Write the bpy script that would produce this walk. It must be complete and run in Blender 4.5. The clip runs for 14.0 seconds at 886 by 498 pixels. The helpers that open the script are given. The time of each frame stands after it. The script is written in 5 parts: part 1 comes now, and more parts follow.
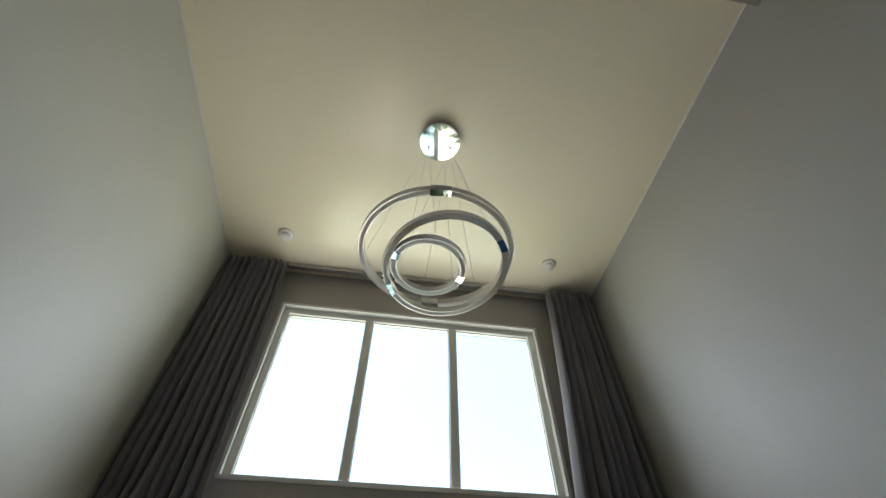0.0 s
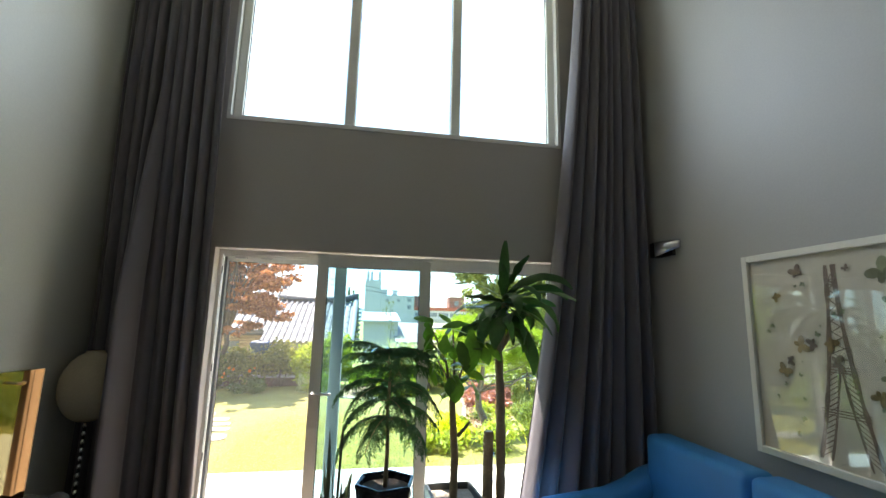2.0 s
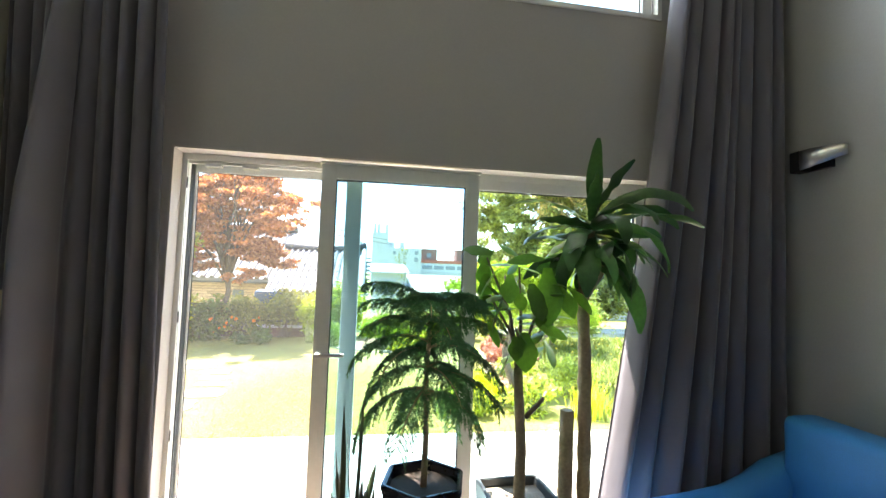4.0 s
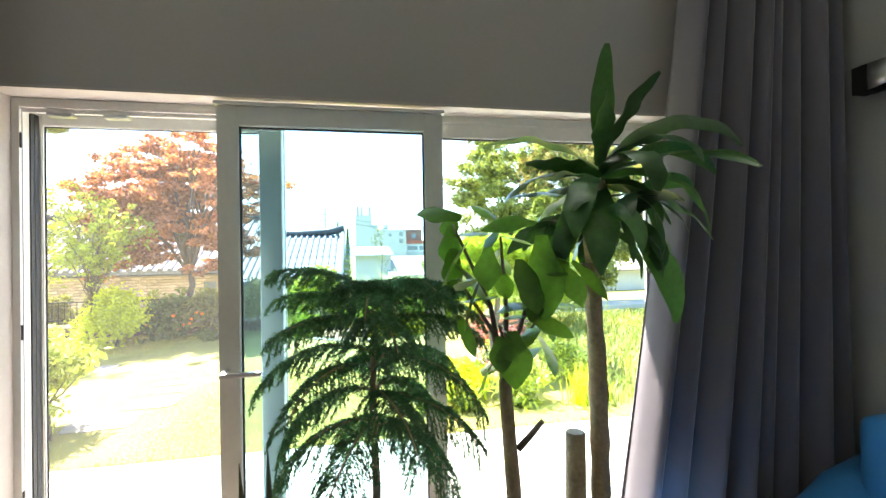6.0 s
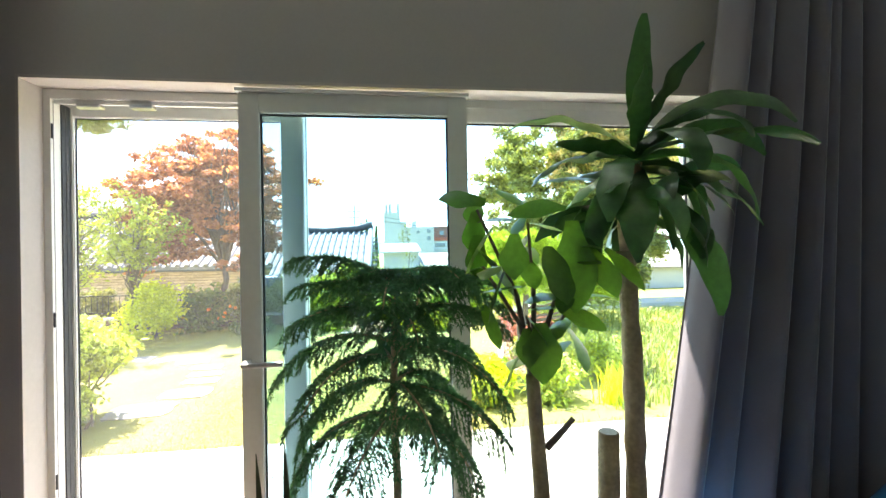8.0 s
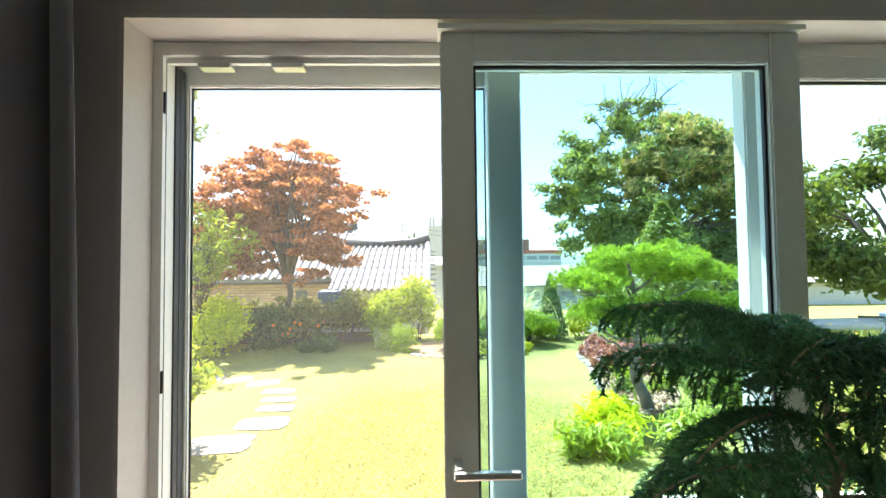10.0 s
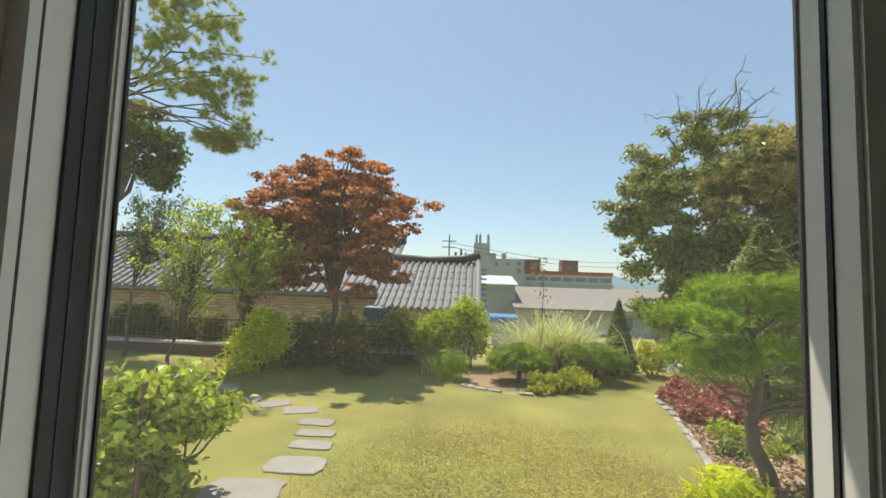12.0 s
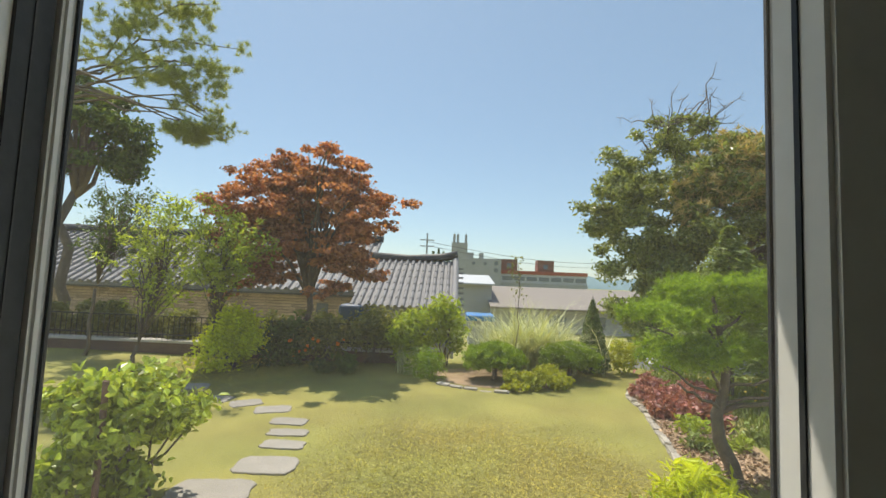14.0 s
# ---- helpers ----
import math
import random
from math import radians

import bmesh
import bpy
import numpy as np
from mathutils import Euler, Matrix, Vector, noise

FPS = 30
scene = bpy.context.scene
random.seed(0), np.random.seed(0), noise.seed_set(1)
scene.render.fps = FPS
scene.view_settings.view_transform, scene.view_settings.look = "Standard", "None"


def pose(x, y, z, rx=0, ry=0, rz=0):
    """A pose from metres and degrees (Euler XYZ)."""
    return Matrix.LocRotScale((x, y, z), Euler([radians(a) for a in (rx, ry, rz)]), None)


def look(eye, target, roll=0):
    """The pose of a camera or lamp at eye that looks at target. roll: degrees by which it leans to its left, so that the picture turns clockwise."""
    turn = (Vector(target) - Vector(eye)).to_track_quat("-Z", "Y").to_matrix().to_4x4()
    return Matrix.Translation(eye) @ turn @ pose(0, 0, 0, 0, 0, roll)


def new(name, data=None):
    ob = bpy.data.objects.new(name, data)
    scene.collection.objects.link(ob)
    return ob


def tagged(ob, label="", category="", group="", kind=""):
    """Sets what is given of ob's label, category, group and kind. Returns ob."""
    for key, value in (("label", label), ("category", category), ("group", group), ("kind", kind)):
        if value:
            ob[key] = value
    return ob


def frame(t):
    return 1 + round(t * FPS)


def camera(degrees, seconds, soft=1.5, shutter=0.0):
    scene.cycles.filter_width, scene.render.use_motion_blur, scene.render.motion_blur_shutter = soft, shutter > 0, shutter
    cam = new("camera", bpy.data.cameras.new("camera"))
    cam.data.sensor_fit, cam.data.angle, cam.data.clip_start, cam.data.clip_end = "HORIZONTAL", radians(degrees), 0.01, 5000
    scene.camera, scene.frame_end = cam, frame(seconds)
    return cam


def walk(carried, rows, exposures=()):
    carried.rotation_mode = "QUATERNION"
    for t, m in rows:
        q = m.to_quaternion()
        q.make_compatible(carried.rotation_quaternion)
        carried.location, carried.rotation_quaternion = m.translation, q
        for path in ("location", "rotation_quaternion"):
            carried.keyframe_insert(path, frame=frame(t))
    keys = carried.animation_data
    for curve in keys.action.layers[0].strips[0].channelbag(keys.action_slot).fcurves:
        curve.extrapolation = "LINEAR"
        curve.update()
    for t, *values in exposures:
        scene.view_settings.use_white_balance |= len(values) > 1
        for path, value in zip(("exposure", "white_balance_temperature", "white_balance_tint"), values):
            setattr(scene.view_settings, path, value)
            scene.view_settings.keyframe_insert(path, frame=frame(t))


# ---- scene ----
cam = camera(91.5, 14.0)
PATH = [
    (0, (0.71, 0.714, 1.829), (0.91, 1.964, 3.377), -0.2),
    (0.5, (0.728, 0.685, 1.853), (0.95, 2.093, 3.256), 0.3),
    (1, (0.719, 0.739, 1.801), (0.967, 2.349, 2.96), 0.7),
    (1.5, (0.717, 0.764, 1.742), (1.002, 2.59, 2.508), 1.1),
    (2, (0.736, 0.869, 1.705), (1.057, 2.816, 2.03), 1.4),
    (2.5, (0.619, 1.009, 1.681), (0.939, 2.976, 1.843), 1.2),
    (2.7, (0.598, 1.131, 1.679), (0.905, 3.102, 1.828), 1.6),
    (4.8, (0.65, 2.312, 1.558), (0.964, 4.287, 1.601), 2.5),
    (5, (0.626, 2.378, 1.586), (0.998, 4.343, 1.606), 2.5),
    (5.5, (0.748, 2.496, 1.582), (1.131, 4.459, 1.607), 0.9),
    (6, (0.869, 2.59, 1.585), (1.238, 4.556, 1.603), -1.0),
    (6.5, (0.892, 2.621, 1.572), (1.206, 4.596, 1.592), -1.3),
    (7, (0.9, 2.628, 1.572), (1.18, 4.608, 1.591), -1.3),
    (7.5, (0.906, 2.64, 1.561), (1.158, 4.624, 1.581), -1.1),
    (8, (0.895, 2.657, 1.552), (1.136, 4.642, 1.559), -1.0),
    (8.5, (0.85, 2.698, 1.557), (1.037, 4.689, 1.551), -1.2),
    (9, (0.645, 2.858, 1.583), (0.743, 4.856, 1.587), -1.3),
    (9.2, (0.535, 2.958, 1.572), (0.643, 4.955, 1.608), -1.3),
    (11.3, (0.144, 3.952, 1.686), (0.02, 5.945, 1.789), 0.8),
    (11.5, (0.109, 4.016, 1.675), (-0.032, 6.007, 1.801), 0.9),
    (12, (0.056, 4.135, 1.661), (-0.099, 6.124, 1.808), 1.9),
    (12.5, (0.046, 4.152, 1.653), (-0.093, 6.141, 1.814), 1.6),
    (13, (0.035, 4.165, 1.65), (-0.073, 6.156, 1.816), 1.7),
    (13.5, (0.046, 4.16, 1.642), (-0.026, 6.152, 1.809), 1.8),
    (14, (0.065, 4.154, 1.641), (0.013, 6.148, 1.788), 2.3),
]
EXPOSURES = [(0.0, 2.5, 7150, 16), (1.0, 2.5, 6950, 15), (2.0, 2.85, 6900, 15), (2.7, 3.0, 6900, 15), (5.0, 3.7, 6900, 15), (6.0, 3.5, 6900, 16), (7.5, 3.35, 6900, 14),
             (9.2, 3.25, 6600, 13), (11.3, 1.55, 7350, 6), (12.0, 1.08, 7150, 8), (14.0, 1.03, 7100, 8)]
walk(cam, [(t, look(eye, target, roll)) for t, eye, target, roll in PATH], EXPOSURES)

# ---- world and sun ----
SUN_FROM = Vector((-0.40, 0.66, 1.70)).normalized()
world = bpy.data.worlds.new("sky")
scene.world = world
world.use_nodes = True
wn = world.node_tree
sky = wn.nodes.new("ShaderNodeTexSky")
sky.sky_type = "NISHITA"
sky.sun_disc = False
sky.ozone_density = 0.7
sky.dust_density = 0.55
sky.sun_elevation = math.asin(SUN_FROM.z)
sky.sun_rotation = math.atan2(SUN_FROM.x, SUN_FROM.y)
haze = wn.nodes.new("ShaderNodeVectorMath")
haze.operation = "MULTIPLY"
haze.inputs[1].default_value = (0.94, 1.015, 1.02)
veil = wn.nodes.new("ShaderNodeMix")
veil.data_type = "RGBA"
veil.inputs["Factor"].default_value = 0.40
veil.inputs["B"].default_value = (2.15, 3.1, 4.55, 1)
wn.links.new(sky.outputs["Color"], veil.inputs["A"])
wn.links.new(veil.outputs["Result"], haze.inputs[0])
wn.links.new(haze.outputs[0], wn.nodes["Background"].inputs["Color"])
wn.nodes["Background"].inputs["Strength"].default_value = 0.11
sun = new("sun", bpy.data.lights.new("sun", "SUN"))
sun.data.energy = 3.6
sun.data.angle = radians(0.6)
sun.data.color = (1.0, 0.95, 0.87)
sun.matrix_world = look(SUN_FROM * 30, (0, 0, 0))
# added fill lamp outside the upper window, boosting the sky's light indoors
window_fill = new("upper_window_fill", bpy.data.lights.new("upper_window_fill", "AREA"))
window_fill.data.shape, window_fill.data.size, window_fill.data.size_y = "RECTANGLE", 2.7, 1.66
window_fill.data.energy = 10
window_fill.data.color = (0.84, 0.93, 1.0)
window_fill.matrix_world = look((0.955, 4.74, 4.22), (0.955, 0.0, 4.21))

# ---- materials ----
def mat(name, color, rough=0.6, metal=0.0, vary=0.12, scale=6.0, fine=60.0, bump=0.15, island=0.0, objvary=0.0, translucent=0.0, spec=0.5, sheen=0.0, second=None):
    m = bpy.data.materials.new(name)
    m.use_nodes = True
    nt = m.node_tree
    N, L = nt.nodes, nt.links
    p = N["Principled BSDF"]
    p.inputs["Roughness"].default_value = rough
    p.inputs["Metallic"].default_value = metal
    p.inputs["Specular IOR Level"].default_value = spec
    if sheen:
        p.inputs["Sheen Weight"].default_value = sheen
    geo = N.new("ShaderNodeTexCoord")
    big, small = N.new("ShaderNodeTexNoise"), N.new("ShaderNodeTexNoise")
    big.inputs["Scale"].default_value, small.inputs["Scale"].default_value = scale, fine
    big.inputs["Detail"].default_value, small.inputs["Detail"].default_value = 4, 3
    for n in (big, small):
        L.new(geo.outputs["Object"], n.inputs["Vector"])
    add = N.new("ShaderNodeMath")
    add.operation = "ADD"
    L.new(big.outputs["Fac"], add.inputs[0])
    L.new(small.outputs["Fac"], add.inputs[1])
    rng = N.new("ShaderNodeMapRange")
    rng.inputs["From Min"].default_value, rng.inputs["From Max"].default_value = 0.6, 1.4
    rng.inputs["To Min"].default_value, rng.inputs["To Max"].default_value = 1 - vary, 1 + vary
    L.new(add.outputs[0], rng.inputs["Value"])
    value = rng.outputs[0]
    for amount, node, out in ((island, "ShaderNodeNewGeometry", "Random Per Island"), (objvary, "ShaderNodeObjectInfo", "Random")):
        if amount:
            src = N.new(node)
            r2 = N.new("ShaderNodeMapRange")
            r2.inputs["To Min"].default_value, r2.inputs["To Max"].default_value = 1 - amount, 1 + amount
            L.new(src.outputs[out], r2.inputs["Value"])
            mul = N.new("ShaderNodeMath")
            mul.operation = "MULTIPLY"
            L.new(value, mul.inputs[0])
            L.new(r2.outputs[0], mul.inputs[1])
            value = mul.outputs[0]
    col = N.new("ShaderNodeVectorMath")
    col.operation = "SCALE"
    col.inputs[0].default_value = color
    if second:
        patch, ramp, blend = N.new("ShaderNodeTexNoise"), N.new("ShaderNodeMapRange"), N.new("ShaderNodeMix")
        patch.inputs["Scale"].default_value, patch.inputs["Detail"].default_value = 0.45, 5
        L.new(geo.outputs["Object"], patch.inputs["Vector"])
        ramp.inputs["From Min"].default_value, ramp.inputs["From Max"].default_value = 0.42, 0.62
        L.new(patch.outputs["Fac"], ramp.inputs["Value"])
        blend.data_type = "RGBA"
        blend.inputs["A"].default_value, blend.inputs["B"].default_value = (*color, 1), (*second, 1)
        L.new(ramp.outputs[0], blend.inputs["Factor"])
        L.new(blend.outputs["Result"], col.inputs[0])
    L.new(value, col.inputs["Scale"])
    L.new(col.outputs[0], p.inputs["Base Color"])
    if bump:
        b = N.new("ShaderNodeBump")
        b.inputs["Strength"].default_value = bump
        b.inputs["Distance"].default_value = 0.004
        L.new(small.outputs["Fac"], b.inputs["Height"])
        L.new(b.outputs[0], p.inputs["Normal"])
    if translucent:
        tr = N.new("ShaderNodeBsdfTranslucent")
        mix = N.new("ShaderNodeMixShader")
        mix.inputs["Fac"].default_value = translucent
        warm = N.new("ShaderNodeVectorMath")
        warm.operation = "MULTIPLY"
        warm.inputs[1].default_value = (1.5, 1.35, 0.6)
        L.new(col.outputs[0], warm.inputs[0])
        L.new(warm.outputs[0], tr.inputs["Color"])
        L.new(p.outputs[0], mix.inputs[1])
        L.new(tr.outputs[0], mix.inputs[2])
        L.new(mix.outputs[0], N["Material Output"].inputs["Surface"])
    return m


def pane_mat(name, tint, gloss=0.06):
    m = bpy.data.materials.new(name)
    m.use_nodes = True
    N, L = m.node_tree.nodes, m.node_tree.links
    t, g, mix, f = N.new("ShaderNodeBsdfTransparent"), N.new("ShaderNodeBsdfGlossy"), N.new("ShaderNodeMixShader"), N.new("ShaderNodeLayerWeight")
    f.inputs["Blend"].default_value = 0.5
    power, scale = N.new("ShaderNodeMath"), N.new("ShaderNodeMath")
    power.operation, scale.operation = "POWER", "MULTIPLY_ADD"
    power.inputs[1].default_value = 4.0
    scale.inputs[1].default_value, scale.inputs[2].default_value = 0.45, gloss * 0.4
    L.new(f.outputs["Facing"], power.inputs[0])
    L.new(power.outputs[0], scale.inputs[0])
    t.inputs["Color"].default_value = (*tint, 1)
    g.inputs["Roughness"].default_value = 0.02
    L.new(scale.outputs[0], mix.inputs[0])
    L.new(t.outputs[0], mix.inputs[1])
    L.new(g.outputs[0], mix.inputs[2])
    L.new(mix.outputs[0], N["Material Output"].inputs["Surface"])
    return m


def mesh_mat(name, color, cover):
    m = bpy.data.materials.new(name)
    m.use_nodes = True
    N, L = m.node_tree.nodes, m.node_tree.links
    t, d, mix = N.new("ShaderNodeBsdfTransparent"), N.new("ShaderNodeBsdfTranslucent"), N.new("ShaderNodeMixShader")
    d.inputs["Color"].default_value = (*color, 1)
    mix.inputs["Fac"].default_value = cover
    L.new(t.outputs[0], mix.inputs[1])
    L.new(d.outputs[0], mix.inputs[2])
    L.new(mix.outputs[0], N["Material Output"].inputs["Surface"])
    return m


# wall tones set one by one; east and window walls are darker greys
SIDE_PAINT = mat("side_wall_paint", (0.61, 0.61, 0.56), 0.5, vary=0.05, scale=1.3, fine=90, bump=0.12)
EAST_GREY = mat("east_wall_grey", (0.41, 0.405, 0.395), 0.5, vary=0.05, scale=1.3, fine=90, bump=0.12)
WALL_GREY = mat("window_wall_grey", (0.40, 0.375, 0.36), 0.6, vary=0.04, scale=1.5, fine=90, bump=0.12)
CEILING_FILM = mat("ceiling_film", (0.84, 0.78, 0.62), 0.22, vary=0.02, scale=0.8, fine=20, bump=0.02)
WHITE_PVC = mat("white_pvc", (0.72, 0.72, 0.69), 0.38, vary=0.05, scale=3, fine=40, bump=0.04)
PINK_PVC = mat("reveal_paint", (0.47, 0.43, 0.40), 0.5, vary=0.05, scale=3, fine=50)
GASKET = mat("black_gasket", (0.02, 0.022, 0.025), 0.6, vary=0.2)
CHANNEL_GREY = mat("dark_channel_grey", (0.045, 0.047, 0.050), 0.7, vary=0.2)
CURTAIN = mat("curtain_cloth", (0.130, 0.121, 0.142), 0.85, vary=0.10, scale=5, fine=260, bump=0.3, sheen=0.3)
WOOD_FLOOR = mat("floor_wood", (0.38, 0.27, 0.18), 0.35, vary=0.2, scale=3, fine=30)
SLIDER_GLASS = pane_mat("blue_tinted_glass", (0.66, 0.83, 0.88))
CLEAR_GLASS = pane_mat("clear_glass", (0.86, 0.92, 0.90))
SCREEN = mesh_mat("insect_screen", (0.082, 0.078, 0.070), 0.18)
CHROME = mat("chrome", (0.80, 0.82, 0.83), 0.05, 1.0, vary=0.02, bump=0)
SATIN = mat("satin_silver", (0.62, 0.62, 0.64), 0.28, 1.0, vary=0.05, bump=0.03)
DIFFUSER = mat("lamp_diffuser", (0.62, 0.62, 0.60), 0.5, vary=0.03, bump=0)
WHITE_PLASTIC = mat("white_plastic", (0.75, 0.74, 0.70), 0.4, vary=0.03, bump=0.03)
BLUE_CLOTH = mat("blue_leather", (0.04, 0.27, 0.66), 0.50, vary=0.10, scale=4, fine=180, bump=0.2)
BLACK_GLAZE = mat("black_glaze", (0.012, 0.014, 0.020), 0.12, vary=0.2, bump=0.03)
GREY_POT = mat("grey_pot", (0.07, 0.085, 0.09), 0.45, vary=0.12, scale=8)
WHITE_POT = mat("white_pot", (0.42, 0.43, 0.44), 0.4, vary=0.06)
PLASTIC_BAG = mat("plastic_bag", (0.62, 0.64, 0.68), 0.25, vary=0.12, scale=12)
RED_PRINT = mat("red_print", (0.55, 0.06, 0.05), 0.4)
SOIL = mat("potting_soil", (0.06, 0.045, 0.035), 0.9, vary=0.4, scale=20, fine=120, bump=0.8)
PEBBLE = mat("soil_pebbles", (0.30, 0.26, 0.21), 0.8, vary=0.3, scale=20, fine=100, bump=0.8)
CANE = mat("cane_bark", (0.42, 0.31, 0.19), 0.8, vary=0.35, scale=9, fine=70, bump=0.8)
GREY_BARK = mat("grey_bark", (0.16, 0.13, 0.105), 0.85, vary=0.35, scale=9, fine=60, bump=0.8)
CUT_WOOD = mat("cut_wood", (0.42, 0.35, 0.26), 0.8, vary=0.2, scale=30)
DRACAENA = mat("dracaena_leaf", (0.038, 0.115, 0.036), 0.28, vary=0.3, scale=7, fine=50, objvary=0.4, translucent=0.20)
FICUS = mat("ficus_leaf", (0.085, 0.21, 0.035), 0.32, vary=0.25, scale=8, fine=50, objvary=0.4, translucent=0.35)
NEEDLE = mat("norfolk_needles", (0.062, 0.170, 0.088), 0.5, vary=0.3, scale=9, island=0.3, translucent=0.38, bump=0)
SANSEVIERIA = mat("snake_leaf", (0.06, 0.085, 0.04), 0.4, vary=0.5, scale=14, fine=40, objvary=0.3)
AMBER = mat("bronze_mirror", (0.25, 0.14, 0.065), 0.03, 1.0, vary=0.02, bump=0)
LAMP_SHADE = mat("paper_shade", (0.50, 0.44, 0.34), 0.8, vary=0.08, fine=80, translucent=0.25)
BLACK_METAL = mat("black_metal", (0.02, 0.02, 0.022), 0.4, 0.3)
FELT = mat("grey_felt", (0.08, 0.08, 0.08), 0.95, vary=0.2, scale=15, fine=150, bump=0.5)
TOWEL = mat("crumpled_towel", (0.10, 0.098, 0.09), 0.95, vary=0.2, scale=10, fine=150, bump=0.5)
PAPER = mat("art_paper", (0.80, 0.75, 0.62), 0.7, vary=0.12, scale=4, fine=30)
INK = mat("art_brown", (0.27, 0.205, 0.16), 0.7, vary=0.3, scale=12)
INK_GREEN = mat("art_green", (0.28, 0.31, 0.19), 0.7, vary=0.3, scale=12, island=0.4)
INK_OCHRE = mat("art_ochre", (0.34, 0.26, 0.13), 0.7, vary=0.3, scale=12, island=0.3)
FRAME_WHITE = mat("frame_white", (0.80, 0.78, 0.71), 0.45, vary=0.05)

PAVER = mat("pale_paver", (0.66, 0.63, 0.58), 0.8, vary=0.1, scale=5, fine=60, bump=0.4, objvary=0.06)
STONE = mat("step_stone", (0.30, 0.28, 0.25), 0.85, vary=0.18, scale=6, fine=60, bump=0.6, objvary=0.1)
EDGE_STONE = mat("edge_stone", (0.36, 0.33, 0.28), 0.85, vary=0.2, scale=8, fine=60, bump=0.6, objvary=0.2)
EARTH = mat("bed_earth", (0.34, 0.24, 0.15), 0.95, vary=0.3, scale=3, fine=40, bump=0.8)
MULCH = mat("bark_chips", (0.44, 0.31, 0.21), 0.95, vary=0.3, scale=6, island=0.6, bump=0)
LAWN = mat("lawn", (0.258, 0.236, 0.064), 0.95, vary=0.45, scale=1.1, fine=75, bump=1.0, second=(0.235, 0.235, 0.060))
BLADE = mat("grass_blades", (0.40, 0.365, 0.105), 0.8, vary=0.25, scale=5, fine=25, island=0.7, translucent=0.5, bump=0, second=(0.36, 0.365, 0.10))
MAPLE = mat("maple_leaves", (0.42, 0.190, 0.115), 0.5, vary=0.3, scale=0.8, island=0.55, translucent=0.42, bump=0)
SPRING = mat("young_leaves", (0.36, 0.46, 0.08), 0.45, vary=0.2, scale=1.2, island=0.4, translucent=0.5, bump=0)
YELLOWGREEN = mat("yellow_green_leaves", (0.56, 0.64, 0.05), 0.45, vary=0.2, scale=2, island=0.35, translucent=0.55, bump=0)
DARKGREEN = mat("dark_leaves", (0.11, 0.17, 0.05), 0.5, vary=0.3, scale=2, island=0.45, translucent=0.35, bump=0)
HEDGE = mat("hedge_leaves", (0.21, 0.23, 0.085), 0.55, vary=0.3, scale=2, island=0.45, translucent=0.4, bump=0)
CHESTNUT = mat("chestnut_leaves", (0.24, 0.29, 0.10), 0.35, vary=0.3, scale=0.7, island=0.55, translucent=0.36, bump=0)
PINE = mat("pine_needles", (0.26, 0.40, 0.05), 0.5, vary=0.25, scale=2, island=0.4, translucent=0.45, bump=0)
FIR = mat("fir_needles", (0.20, 0.27, 0.06), 0.5, vary=0.25, scale=2, island=0.45, translucent=0.35, bump=0)
OLDPINE = mat("old_pine_needles", (0.30, 0.36, 0.09), 0.5, vary=0.2, scale=1, island=0.4, translucent=0.40, bump=0)
SHRUB = mat("shrub_leaves", (0.36, 0.45, 0.09), 0.35, vary=0.25, scale=3, island=0.6, translucent=0.4, bump=0)
YELLOW = mat("yellow_leaves", (0.43, 0.47, 0.05), 0.5, vary=0.2, scale=3, island=0.3, translucent=0.35, bump=0)
PAMPAS = mat("striped_grass", (0.54, 0.58, 0.33), 0.5, vary=0.2, scale=3, island=0.35, translucent=0.3, bump=0)
RED_LEAF = mat("red_leaves", (0.42, 0.19, 0.18), 0.45, vary=0.25, scale=4, island=0.45, translucent=0.3, bump=0)
CATKIN = mat("chestnut_catkins", (0.60, 0.48, 0.21), 0.6, vary=0.2, scale=2, island=0.35, translucent=0.25, bump=0)
FLOWER = mat("yellow_flowers", (0.70, 0.50, 0.03), 0.6, island=0.2, bump=0)
ORANGE = mat("orange_flowers", (0.75, 0.22, 0.02), 0.6, island=0.2, bump=0)
MEADOW = mat("meadow_leaves", (0.22, 0.285, 0.08), 0.5, vary=0.25, scale=2, island=0.45, translucent=0.3, bump=0)
BRICK = mat("house_brick", (0.48, 0.36, 0.26), 0.85, vary=0.2, scale=6, fine=60, objvary=0.2, island=0.2)
JOINT = mat("dark_joint", (0.13, 0.11, 0.095), 0.9)
MORTAR = mat("mortar", (0.36, 0.32, 0.27), 0.9)
ROOF_TILE = mat("roof_tile", (0.195, 0.195, 0.205), 0.7, vary=0.25, scale=4, fine=40, island=0.15)
ROOF_DARK = mat("roof_dark", (0.07, 0.07, 0.075), 0.6, vary=0.2)
LOW_WALL = mat("low_wall_stone", (0.16, 0.10, 0.075), 0.9, vary=0.3, scale=5, fine=40, bump=0.6)
COPING = mat("coping", (0.50, 0.47, 0.43), 0.8, vary=0.15, scale=6)
CONCRETE = mat("concrete", (0.42, 0.42, 0.41), 0.85, vary=0.12, scale=0.5, fine=6)
PALE_ROOF = mat("pale_roof", (0.48, 0.50, 0.52), 0.6, vary=0.08, scale=0.5, fine=6)
TAN_ROOF = mat("tan_roof", (0.24, 0.21, 0.185), 0.8, vary=0.12, scale=0.6, fine=8)
RED_BAND = mat("red_band", (0.40, 0.12, 0.08), 0.8, vary=0.1, scale=0.5)
RED_BRICK = mat("red_brick", (0.26, 0.13, 0.10), 0.85, vary=0.12, scale=0.5)
DARK_GLASS = mat("dark_window", (0.20, 0.22, 0.24), 0.2, vary=0.1)
